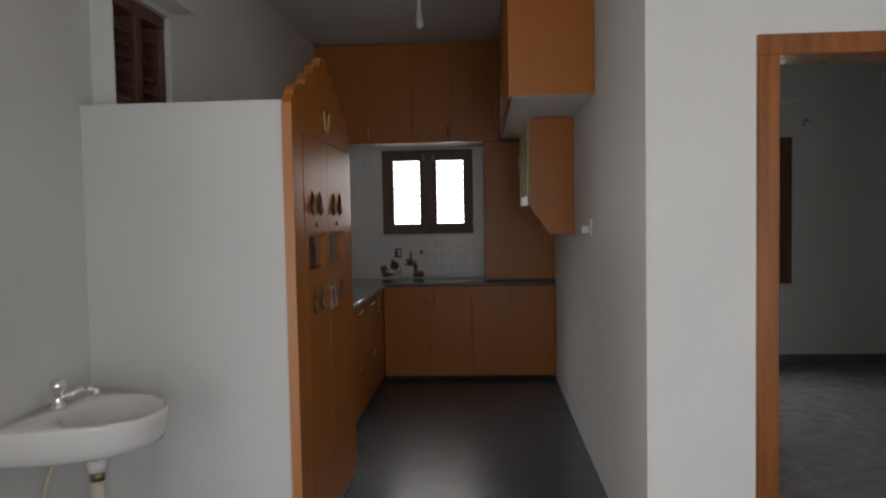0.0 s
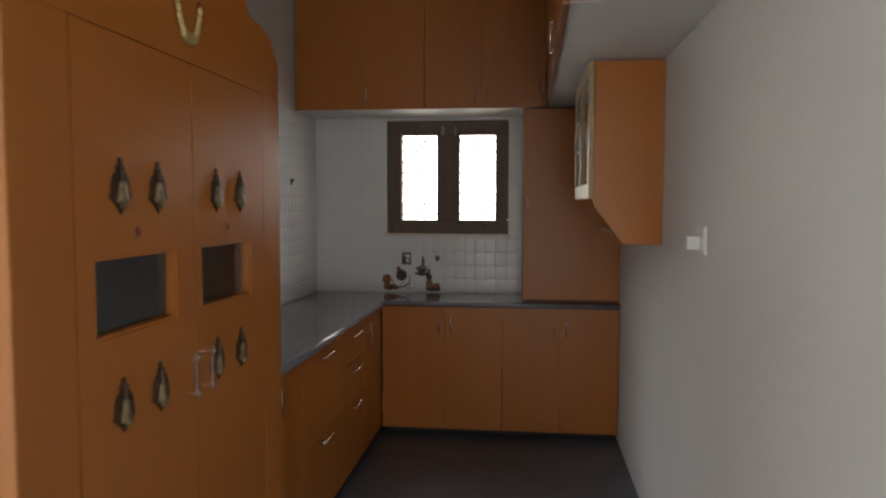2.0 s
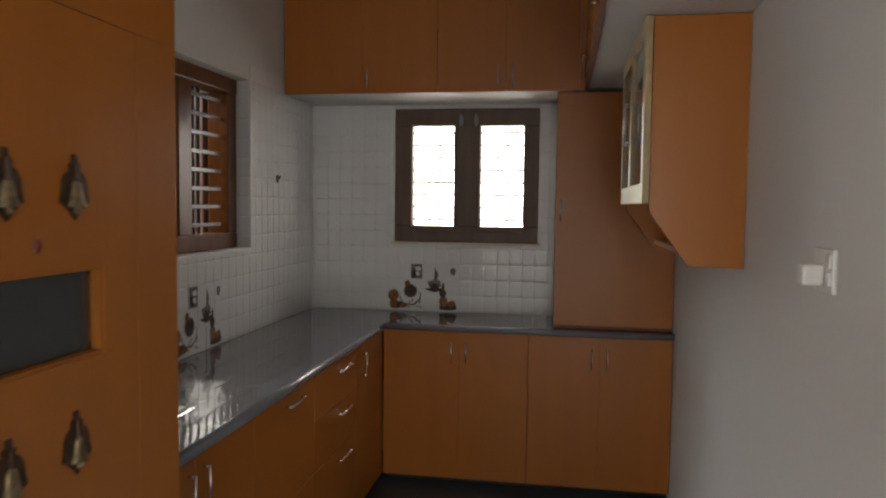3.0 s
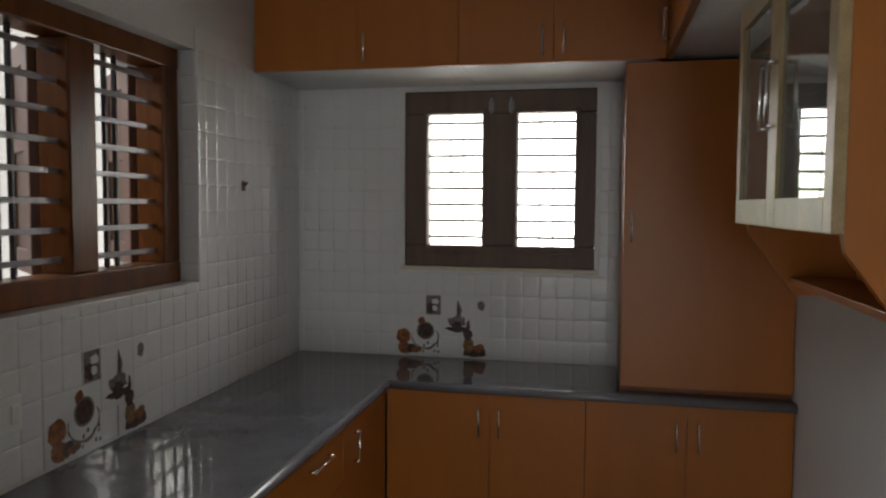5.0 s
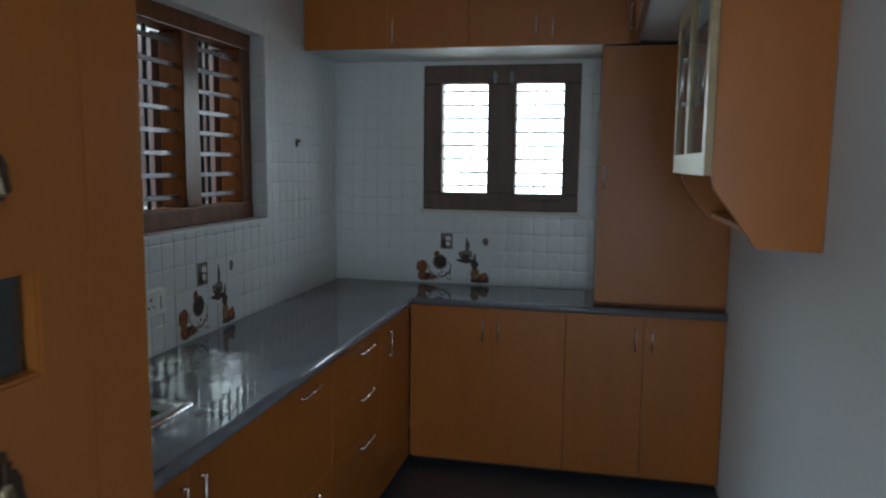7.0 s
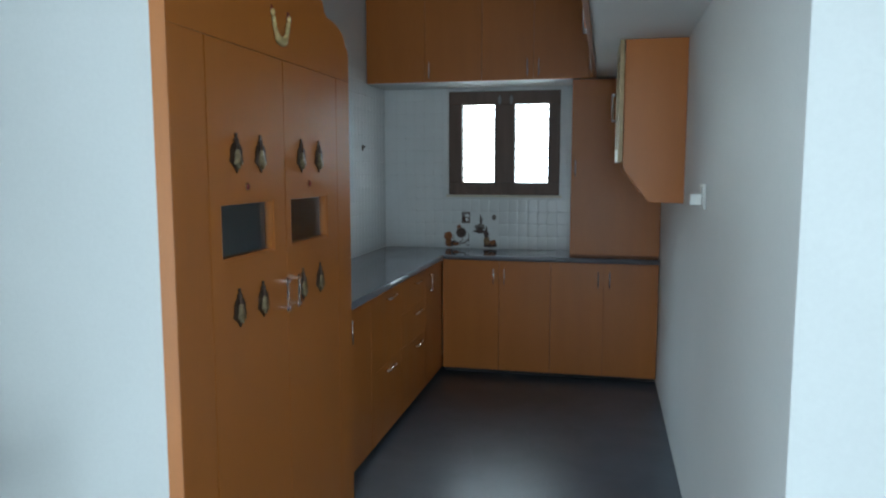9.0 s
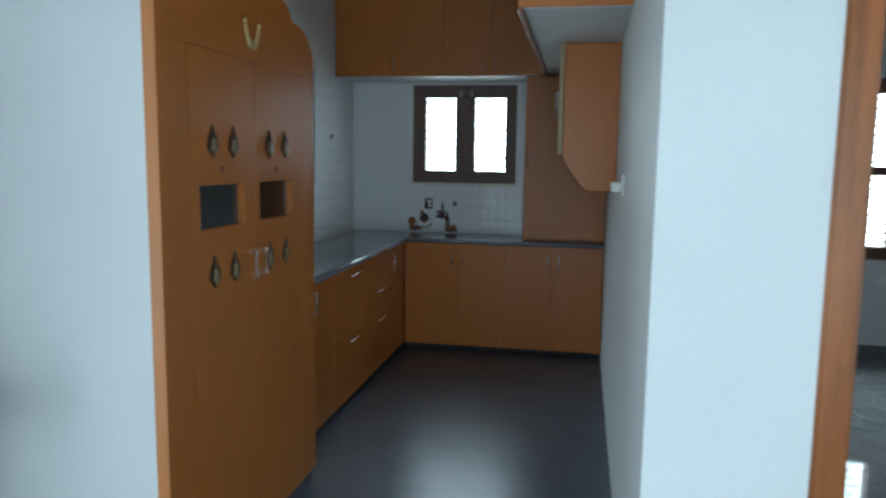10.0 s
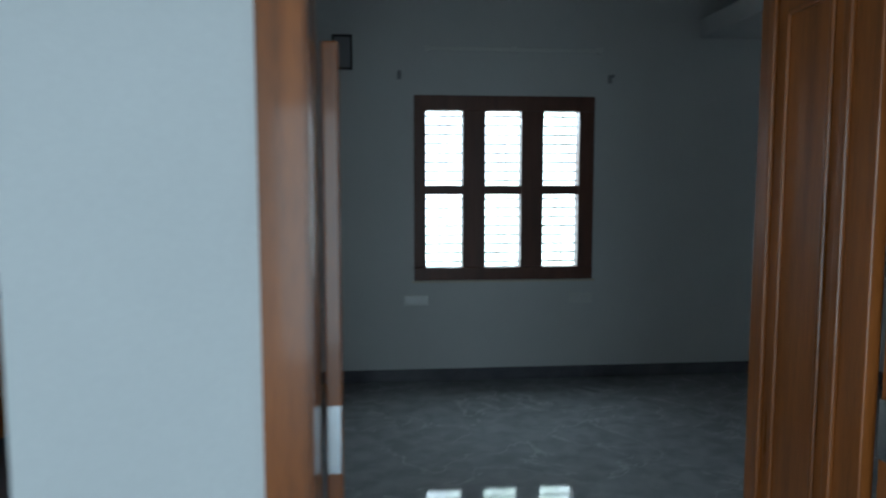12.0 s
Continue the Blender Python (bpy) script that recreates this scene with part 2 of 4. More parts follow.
def wall(name, axis, a, b, u0, u1, z0, z1, holes=(), material=None):
    """A wall of thickness a..b along axis ('x' or 'y' is its normal) with rectangular openings through it."""
    us = sorted({u0, u1, *[h[i] for h in holes for i in (0, 1)]})
    zs = sorted({z0, z1, *[h[i] for h in holes for i in (2, 3)]})

    def full(i, j):
        if not (0 <= i < len(us) - 1 and 0 <= j < len(zs) - 1):
            return False
        u, z = (us[i] + us[i + 1]) / 2, (zs[j] + zs[j + 1]) / 2
        return not any(h[0] < u < h[1] and h[2] < z < h[3] for h in holes)
    bm = bmesh.new()
    memo = {}

    def vert(u, d, z):
        k = (u, d, z)
        if k not in memo:
            memo[k] = bm.verts.new((d, u, z) if axis == "x" else (u, d, z))
        return memo[k]
    for i in range(len(us) - 1):
        for j in range(len(zs) - 1):
            if not full(i, j):
                continue
            p, q, r, s = us[i], us[i + 1], zs[j], zs[j + 1]
            for d in (a, b):
                bm.faces.new([vert(p, d, r), vert(q, d, r), vert(q, d, s), vert(p, d, s)])
            for di, dj, e in ((-1, 0, ((p, r), (p, s))), (1, 0, ((q, r), (q, s))), (0, -1, ((p, r), (q, r))), (0, 1, ((p, s), (q, s)))):
                if not full(i + di, j + dj):
                    bm.faces.new([vert(e[0][0], a, e[0][1]), vert(e[1][0], a, e[1][1]), vert(e[1][0], b, e[1][1]), vert(e[0][0], b, e[0][1])])
    return tagged(make(name, bm, material or PAINT), kind="structure")


# ---- the large structure ----
XL, XR = -1.62, 0.582          # dining and kitchen side walls
XT, YT = -1.515, 7.18          # faces of the tiled walls
YF = 3.117                     # wall beside the bedroom door
YB = 7.28                      # bedroom's far wall
ZC = 3.0
BX1 = 3.74
BX2 = 4.95                     # bedroom's east wall, past the loft slab

bm = bmesh.new()
add_prism(bm, [(XL - 0.3, -1.8), (BX1 + 0.2, -1.8), (BX1 + 0.2, YF + 0.09), (0.66, YF + 0.09), (0.66, 7.5), (XL - 0.3, 7.5)], "z", -0.12, 0.0)
tagged(make("floor_kitchen", bm, FLOORK), "dark grey polished stone floor of kitchen and dining", kind="structure")
bm = bmesh.new()
add_box(bm, 0.66, YF + 0.09, -0.12, BX2 + 0.2, 7.5, 0.0)
tagged(make("floor_bedroom", bm, FLOORB), "glossy dark grey veined stone bedroom floor", kind="structure")
bm = bmesh.new()
add_box(bm, XL - 0.3, -1.8, ZC, BX2 + 0.2, 7.5, ZC + 0.15)
tagged(make("ceiling", bm, CEIL), kind="structure")
WL = (4.88, 6.29, 1.30, 2.125)     # opening of the side window: y0 y1 z0 z1
wall("wall_west", "x", XL - 0.22, XL, -1.8, 7.5, 0, ZC, [(-1.35, 1.05, 0.02, 2.1), (3.195, 3.74, 1.96, 2.45), WL])
wall("wall_north_kitchen", "y", 7.20, 7.45, XL, 0.655, 0, ZC, [(-1.0, -0.138, 1.30, 2.095)])
wall("wall_north_bedroom", "y", YB, 7.451, 0.655, BX2 + 0.2, 0, ZC, [(1.485, 2.845, 0.772, 2.14)])
wall("wall_between", "x", XR, 0.73, YF + 0.18, 7.2, 0, ZC)
wall("wall_door", "y", YF, YF + 0.18, XR, BX2 + 0.2, 0, ZC, [(0.995, 2.33, -0.001, 2.14)])
wall("wall_east", "x", BX1, BX1 + 0.2, -1.8, YF, 0, ZC)
wall("wall_east_bedroom", "x", BX2, BX2 + 0.2, YF + 0.18, YB, 0, ZC)
# unseen wall, set close behind, with an opening for the south fill lamp
wall("wall_south", "y", -1.75, -1.55, XL, BX1, 0, ZC, [(0.4, 2.4, 0.02, 2.1)])


def skirting(name, x0, y0, x1, y1):
    box(name, x0, y0, 0.002, x1, y1, 0.098, GRANITE, bevel=0.003)["kind"] = "structure"


skirting("baseboard_1", 0.732, YB - 0.012, BX2 - 0.001, YB - 0.001)
skirting("baseboard_2", BX2 - 0.012, YF + 0.19, BX2 - 0.001, YB - 0.014)
skirting("baseboard_3", 0.731, YF + 0.19, 0.742, YB - 0.014)

wall("wall_west_upper", "x", XL, XT - 0.010, 3.191, 7.2, 1.946, ZC, [(3.195, 3.74, 1.96, 2.45), (4.29, 7.2, 1.946, 2.121)])
wall("wall_west_pier", "x", XL, XT - 0.010, 4.2855, 4.2895, 0, 1.9455)

# tiled backing of the kitchen's walls
wall("wall_tiling_west", "x", XL + 0.001, XT - 0.0039, 4.29, YT + 0.018, 0.5, 2.12, [(WL[0], WL[1], WL[2], 2.2)], GROUT)
wall("wall_tiling_north", "y", YT + 0.0039, 7.199, XT - 0.005, 0.58, 0.5, 2.12, [(-1.0, -0.138, 1.30, 2.095)], GROUT)


# ---- windows ----
def grille(parent, axis, d, u0, u1, z0, z1, rows, pairs, r=0.0055, material=BARS, flat=True):
    """Horizontal flat bars and pairs of thin uprights across an opening."""
    bm = bmesh.new()

    def bar(ua, ub, za, zb, t):
        if axis == "y":
            add_box(bm, ua, d - t, za, ub, d + t, zb, 0.001, segs=1)
        else:
            add_box(bm, d - t, ua, za, d + t, ub, zb, 0.001, segs=1)
    for k in range(rows):
        z = z0 + (k + 0.5) * (z1 - z0) / rows
        bar(u0, u1, z - r, z + r, 0.004)
    make("grille_bar", bm, material, parent)
    for u in pairs:
        bm = bmesh.new()
        bar(u - 0.003, u + 0.003, z0, z1, 0.002)
        make("grille_upright", bm, material, parent)


def window_frame(name, label, axis, d0, d1, u0, u1, z0, z1, panes, material, bevel=0.006):
    """A timber frame, as one mesh with openings; panes are (u0, u1, z0, z1)."""
    e = empty(name, *((0.5 * (u0 + u1), d0, z0) if axis == "y" else (d0, 0.5 * (u0 + u1), z0)))
    tagged(e, label, "window", kind="structure")
    us = sorted({u0, u1, *[p[i] for p in panes for i in (0, 1)]})
    zs = sorted({z0, z1, *[p[i] for p in panes for i in (2, 3)]})

    def piece(n, ua, ub, za, zb, da, db):
        if axis == "y":
            return box(n, ua, da, za, ub, db, zb, material, e, bevel)
        return box(n, da, ua, za, db, ub, zb, material, e, bevel)
    step = 0.003 if d1 > d0 else -0.003
    # head, sill and uprights
    piece("head", u0, u1, max(p[3] for p in panes), z1, d0, d1)
    piece("sill", u0, u1, z0, min(p[2] for p in panes), d0, d1)
    za, zb = min(p[2] for p in panes), max(p[3] for p in panes)
    cols = sorted({(p[0], p[1]) for p in panes})
    edges = [u0] + [c for p in cols for c in p] + [u1]
    for a, b in zip(edges[::2], edges[1::2]):
        piece("upright", a, b, za, zb, d0 + step, d1)
    rows = sorted({(p[2], p[3]) for p in panes})
    for (a, b), (c, dd) in zip(rows, rows[1:]):
        for p, q in cols:
            piece("rail", p, q, b, c, d0 + 2 * step, d1)
    return e


w = window_frame("window_1", "dark weathered wooden two-light window with iron grille", "y", YT + 0.012, 7.265, -1.0, -0.138, 1.30, 2.095,
                 [(-0.89, -0.643, 1.398, 1.993), (-0.48, -0.23, 1.398, 1.993)], GREYWOOD)
for a, b in ((-0.89, -0.643), (-0.48, -0.23)):
    grille(w, "y", 7.24, a, b, 1.398, 1.993, 8, (a + 0.095, a + 0.155), r=0.0066)
# inner stops and bolts round each light
for a, b in ((-0.89, -0.643), (-0.48, -0.23)):
    for u in (a - 0.022, b + 0.004):
        box("stop", u, YT + 0.004, 1.375, u + 0.018, YT + 0.0155, 2.015, GREYWOOD, w, 0.003)
    for z in (1.36, 2.0):
        box("stop", a - 0.003, YT + 0.004, z, b + 0.003, YT + 0.0125, z + 0.016, GREYWOOD, w, 0.003)
for u in (-0.60, -0.51):
    bm = bmesh.new()
    add_rod(bm, (u, YT + 0.002, 1.99), (u, YT + 0.002, 2.06), 0.006)
    add_box(bm, u - 0.012, YT - 0.002, 2.0, u + 0.012, YT + 0.006, 2.045, 0.002)
    make("bolt", bm, GREYPL, w)
bm = bmesh.new()
add_box(bm, -1.018, YT - 0.006, 1.283, -0.12, YT + 0.01, 1.299, 0.003)
tagged(make("trim_1", bm, PVC), kind="structure")

w = window_frame("window_2", "varnished teak three-light side window with iron bars", "x", XT - 0.072, XL - 0.075, WL[0], WL[1] - 0.006, WL[2], WL[3],
                 [(4.985, 5.315, 1.375, 2.05), (5.42, 5.735, 1.375, 2.05), (5.85, 6.19, 1.375, 2.05)], WINTEAK)
for a, b in ((4.985, 5.315), (5.42, 5.735), (5.85, 6.19)):
    grille(w, "x", XT - 0.115, a, b, 1.375, 2.05, 8, (), r=0.0085, material=SILVER)
    bm = bmesh.new()
    for u in (a + 0.12, a + 0.17):
        add_box(bm, XL - 0.042, u - 0.006, 1.375, XL - 0.026, u + 0.006, 2.05, 0.002, segs=1)
    make("grille_upright", bm, BLACKBAR, w)
    # shutter swung outwards, past square
    s = empty("shutter", XL - 0.09, b, 1.37, w)
    s.rotation_euler = (0, 0, radians(-38))
    for nm, material, parts in (
            ("leaf_frame", OLDTEAK, ((-0.31, -0.25, 0, 0.68, 0), (-0.075, 0, 0, 0.68, 0), (-0.249, -0.076, 0, 0.07, 0.002), (-0.249, -0.076, 0.61, 0.68, 0.002), (-0.249, -0.076, 0.36, 0.41, 0.002))),
            ("panel", DARKTEAK, ((-0.254, -0.07, 0.06, 0.37, 0.01),)),
            ("panel", DARKTEAK, ((-0.254, -0.07, 0.40, 0.62, 0.01),))):
        bm = bmesh.new()
        for xa, xb, za, zb, ins in parts:
            add_box(bm, xa, ins - 0.012, za, xb, 0.018 - ins * 0.8, zb, 0.003, segs=1)
        ob = make(nm, bm, material)
        ob.parent = s
# side window above the prayer alcove
w = window_frame("window_3", "dark wooden louvred window above the prayer alcove", "x", XT - 0.035, XL - 0.06, 3.195, 3.74, 1.96, 2.45,
                 [(3.25, 3.44, 2.0, 2.39), (3.50, 3.685, 2.0, 2.39)], OLDTEAK)
for a, b in ((3.25, 3.44), (3.50, 3.685)):
    for k in range(6):
        z = 2.01 + k * 0.058
        bm = bmesh.new()
        add_prism(bm, [(XL + 0.045, z), (XL + 0.053, z), (XL - 0.0, z + 0.05), (XL - 0.008, z + 0.05)], "y", a, b)
        make("louvre", bm, GREYWOOD, w)
    # added backing board, keeps the sky from showing white between the louvres
    box("panel", XL - 0.04, a - 0.01, 1.99, XL - 0.02, b + 0.01, 2.40, GREYWOOD, w, 0.002)
bm = bmesh.new()
add_prism(bm, [(XT - 0.009, 2.52), (XT + 0.10, 2.50), (XT + 0.10, 2.475), (XT - 0.009, 2.477)], "y", 3.19, 3.78)
tagged(make("trim_2", bm, PAINT), kind="structure")

cols = ((1.575, 1.848), (2.02, 2.288), (2.458, 2.728))
w = window_frame("window_4", "dark red-brown wooden six-light bedroom window with grille", "y", YB - 0.006, 7.40, 1.485, 2.845, 0.772, 2.14,
                 [(a, b, z0, z1) for a, b in cols for z0, z1 in ((0.868, 1.412), (1.482, 2.03))], OLDTEAK)
for a, b in cols:
    for z0, z1 in ((0.868, 1.412), (1.482, 2.03)):
        grille(w, "y", 7.37, a, b, z0, z1, 8, (a + 0.11, a + 0.165), r=0.0072)
bm = bmesh.new()
add_box(bm, 1.47, YB - 0.02, 0.758, 2.86, YB + 0.002, 0.771, 0.003)
tagged(make("trim_3", bm, PVC), kind="structure")


# ---- bedroom door ----
d = empty("door_1", 1.62, YF, 0)
tagged(d, "varnished teak double door standing open into the bedroom", "door", kind="structure")


def jamb(x0, x1, inner):
    bm = bmesh.new()
    pts = [(x0, YF - 0.012), (x1, YF - 0.012), (x1, YF + 0.184), (x0, YF + 0.184)]
    add_prism(bm, pts, "z", 0.002, 2.06)
    bmesh.ops.bevel(bm, geom=[e for e in bm.edges if abs(e.verts[0].co.z - e.verts[1].co.z) > 1], offset=0.007, segments=2, affect="EDGES")
    make("jamb", bm, TEAK, d)


jamb(0.995, 1.08, 1)
jamb(2.245, 2.329, -1)
box("head", 0.995, YF - 0.0125, 2.0605, 2.329, YF + 0.1845, 2.139, TEAK, d, 0.006)


def door_leaf(hx, hy, turn, width, height, side, relief=True):
    """A panelled leaf with raised mouldings, hung at (hx, hy)."""
    leaf = empty("leaf", hx, hy, 0.012, d)
    leaf.rotation_euler = (0, 0, radians(turn))

    def put(n, bmx, m):
        me = bpy.data.meshes.new(n)
        bmesh.ops.recalc_face_normals(bmx, faces=bmx.faces)
        bmx.to_mesh(me)
        bmx.free()
        me.materials.append(m)
        ob = new(n, me)
        ob.parent = leaf
        return ob
    bmx = bmesh.new()
    add_box(bmx, 0, -0.017, 0, width, 0.017, height, 0.004)
    put("board", bmx, TEAK)
    bmx = bmesh.new()
    for s in (-1, 1):
        for u0, u1 in ((0.09, width - 0.07),):
            for z0, z1 in ((0.1, height - 0.02),) if relief else ():
                for k, (ins, t) in enumerate(((0.0, 0.014), (0.075, 0.010))):
                    a, b, p, q = u0 + ins, u1 - ins, z0 + ins, z1 - ins
                    wd = 0.028 if k == 0 else 0.016
                    for r in ((a, p, a + wd, q), (b - wd, p, b, q), (a + wd, p, b - wd, p + wd), (a + wd, q - wd, b - wd, q)):
                        y0, y1 = sorted((s * 0.016, s * (0.017 + t)))
                        add_box(bmx, r[0], y0, r[1], r[2], y1, r[3], 0.005)
    if relief:
        put("moulding", bmx, TEAK)
    else:
        bmx.free()
    bmx = bmesh.new()
    for z in (0.22,):
        add_box(bmx, 0.004, -side * 0.019 - 0.002, z, 0.05, -side * 0.019 + 0.002, z + 0.13, 0.001, segs=1)
        add_rod(bmx, (0.0, -side * 0.021, z), (0.0, -side * 0.021, z + 0.13), 0.006)
        for k in (0.02, 0.065, 0.11):
            add_rod(bmx, (0.028, -side * 0.0185, z + k), (0.028, -side * 0.024, z + k), 0.004, 8)
    put("hinge", bmx, STEEL)
    return leaf


door_leaf(1.102, YF + 0.206, 93.0, 0.50, 1.77, 1, False)
door_leaf(2.241, YF + 0.206, 87.5, 0.52, 2.03, -1)
bm = bmesh.new()
add_box(bm, 1.088, YF + 0.2015, 0.93, 1.116, YF + 0.2055, 1.07, 0.001, segs=1)
for k in (0.95, 1.0, 1.05):
    add_rod(bm, (1.102, YF + 0.2, k), (1.102, YF + 0.203, k), 0.004, 8)
make("hinge", bm, STEEL, d)
for x0, x1 in ((2.2415, 2.2445),):
    for z in (0.93,):
        bm = bmesh.new()
        add_box(bm, x0, YF + 0.125, z, x1, YF + 0.18, z + 0.13, 0.001, segs=1)
        for k in (0.02, 0.065, 0.11):
            add_rod(bm, (x0 - 0.001, YF + 0.15, z + k), (x1 + 0.001, YF + 0.15, z + k), 0.004, 8)
        make("hinge", bm, STEEL, d)


# ---- kitchen cabinets ----
def handle(parent, facing, p, length, upright):
    """A bent wire pull on two feet, standing 25 mm off the front."""
    bm = bmesh.new()
    n = {"-y": Vector((0, -1, 0)), "+x": Vector((1, 0, 0)), "-x": Vector((-1, 0, 0))}[facing]
    u = Vector((0, 0, 1)) if upright else (Vector((1, 0, 0)) if facing == "-y" else Vector((0, 1, 0)))
    p = Vector(p)
    a, b = p - u * length / 2, p + u * length / 2
    off = n * 0.021
    add_rod(bm, a, a + off, 0.0043, 8)
    add_rod(bm, b, b + off, 0.0043, 8)
    add_rod(bm, a + off - u * 0.004, b + off + u * 0.004, 0.0046, 10)
    return make("handle", bm, CHROME, parent, smooth=True)


def cabinet(name, label, group, bounds, facing, fronts, underside=None, plinth=False):
    """A carcass with overlay fronts. bounds: x0 y0 z0 x1 y1 z1 of the carcass; fronts: u0 u1 z0 z1, part name, handles."""
    x0, y0, z0, x1, y1, z1 = bounds
    e = empty(name, (x0 + x1) / 2, (y0 + y1) / 2, z0)
    tagged(e, label, "cabinet", group)
    box("body", x0, y0, z0 + (0.08 if plinth else 0), x1, y1, z1, LAMDARK if underside is None else [underside], e, 0.001)
    if plinth:
        if facing == "-y":
            box("plinth", x0, y0 + 0.06, z0 + 0.001, x1, y1, z0 + 0.079, PLINTH, e, 0.001)
        else:
            box("plinth", x0, y0, z0 + 0.001, x1 - 0.06, y1, z0 + 0.079, PLINTH, e, 0.001)
    g = 0.0006
    for u0, u1, a, b, kind, pulls in fronts:
        if facing == "-y":
            f = box(kind, u0 + g, y0 - 0.019, a + g, u1 - g, y0 - 0.001, b - g, LAM, e, 0.0015)
        elif facing == "+x":
            f = box(kind, x1 + 0.001, u0 + g, a + g, x1 + 0.019, u1 - g, b - g, LAM, e, 0.0015)
        else:
            f = box(kind, x0 - 0.019, u0 + g, a + g, x0 - 0.001, u1 - g, b - g, LAM, e, 0.0015)
        for u, z, up in pulls:
            d0 = {"-y": (u, y0 - 0.019, z), "+x": (x1 + 0.019, u, z), "-x": (x0 - 0.019, u, z)}[facing]
            handle(f, facing, d0, 0.105 if up else 0.15, up)
    return e


FY = 6.72       # carcass front of the far run
FX = -0.965     # carcass front of the side run
BASE = "base cabinets under the granite counter"
ZT = 0.848
cabinet("base_cabinet", "orange-brown laminate base cabinet with two doors and steel pulls", BASE, (-0.94, FY, 0, -0.158, 7.17, ZT), "-y",
        [(-0.94, -0.525, 0.045, ZT, "door", [(-0.565, 0.735, True)]), (-0.525, -0.158, 0.045, ZT, "door", [(-0.487, 0.735, True)])], plinth=True)
cabinet("base_cabinet", "orange-brown laminate base cabinet with two doors and steel pulls", BASE, (-0.157, FY, 0, 0.578, 7.17, ZT), "-y",
        [(-0.157, 0.21, 0.045, ZT, "door", [(0.172, 0.732, True)]), (0.21, 0.578, 0.045, ZT, "door", [(0.25, 0.732, True)])], plinth=True)
cabinet("base_cabinet", "orange-brown laminate sink cabinet with two doors", BASE, (-1.5, 4.30, 0, FX, 5.05, 0.66), "+x",
        [(4.30, 4.67, 0.045, ZT, "door", [(4.63, 0.745, True)]), (4.67, 5.05, 0.045, ZT, "door", [(4.71, 0.745, True)])], plinth=True)
cabinet("drawer_cabinet", "orange-brown laminate cabinet with two deep drawers", BASE, (-1.5, 5.051, 0, FX, 5.612, ZT), "+x",
        [(5.051, 5.612, 0.44, ZT, "drawer", [(5.39, 0.795, False)]), (5.051, 5.612, 0.045, 0.44, "drawer", [(5.37, 0.4, False)])], plinth=True)
cabinet("drawer_cabinet", "orange-brown laminate cabinet with three drawers", BASE, (-1.5, 5.613, 0, FX, 6.20, ZT), "+x",
        [(5.613, 6.20, 0.645, ZT, "drawer", [(5.985, 0.79, False)]), (5.613, 6.20, 0.44, 0.645, "drawer", [(5.985, 0.597, False)]),
         (5.613, 6.20, 0.045, 0.44, "drawer", [(5.985, 0.392, False)])], plinth=True)
cabinet("base_cabinet", "narrow orange-brown laminate corner cabinet with one door", BASE, (-1.5, 6.201, 0, FX, 6.70, ZT), "+x",
        [(6.201, 6.70, 0.045, ZT, "door", [(6.315, 0.735, True)])], plinth=True)

# granite counter, L-shaped with a hole for the sink and a rounded front
SK = (4.36, 4.965, -1.46, -1.105)
bm = bmesh.new()
zs0, zs1 = 0.850, 0.880
add_box(bm, XT + 0.002, SK[1] - 0.02, zs0, FX + 0.03, YT - 0.002, zs1)
add_box(bm, XT + 0.002, 4.292, zs0, FX + 0.03, SK[0] + 0.02, zs1)
add_box(bm, XT + 0.002, SK[0] + 0.02, zs0, SK[2] + 0.02, SK[1] - 0.02, zs1)
add_box(bm, SK[3] - 0.02, SK[0] + 0.02, zs0, FX + 0.03, SK[1] - 0.02, zs1)
add_box(bm, FX + 0.03, FY - 0.03, zs0, 0.579, YT - 0.002, zs1)
bmesh.ops.remove_doubles(bm, verts=bm.verts, dist=0.0005)
top = tagged(make("countertop", bm, GRANITE), "dark grey polished granite kitchen counter with rounded edge", "countertop")
for p, q in (((FX + 0.03, 4.292, 0.865), (FX + 0.03, FY - 0.03, 0.865)), ((FX + 0.03, FY - 0.03, 0.865), (0.579, FY - 0.03, 0.865))):
    bm = bmesh.new()
    add_rod(bm, p, q, 0.0175, 20)
    make("nosing", bm, EDGESTONE, top, smooth=True)

# steel sink let into the counter
e = empty("kitchen_sink", -1.28, 4.66, 0.70)
tagged(e, "stainless steel sink with green film in the bowl", "sink")
bm = bmesh.new()
y0, y1, x0, x1 = SK


def ring(ins, z, rad, n=6):
    out = []
    for cx, cy, a0 in ((x1 - ins - rad, y1 - ins - rad, 0), (x0 + ins + rad, y1 - ins - rad, 90), (x0 + ins + rad, y0 + ins + rad, 180), (x1 - ins - rad, y0 + ins + rad, 270)):
        for k in range(n + 1):
            a = radians(a0 + 90 * k / n)
            out.append(bm.verts.new((cx + rad * math.cos(a), cy + rad * math.sin(a), z)))
    return out


rings = [ring(0.0, 0.8805, 0.012), ring(0.004, 0.887, 0.012), ring(0.045, 0.885, 0.06), ring(0.052, 0.873, 0.06), ring(0.06, 0.72, 0.06), ring(0.1, 0.70, 0.04)]
for p, q in zip(rings, rings[1:]):
    for k in range(len(p)):
        f = bm.faces.new((p[k], p[(k + 1) % len(p)], q[(k + 1) % len(p)], q[k]))
        f.material_index = 1 if q is rings[-1] or q is rings[-2] else 0
bm.faces.new(rings[-1]).material_index = 1
make("bowl", bm, [STEEL, GREEN], e, smooth=True)

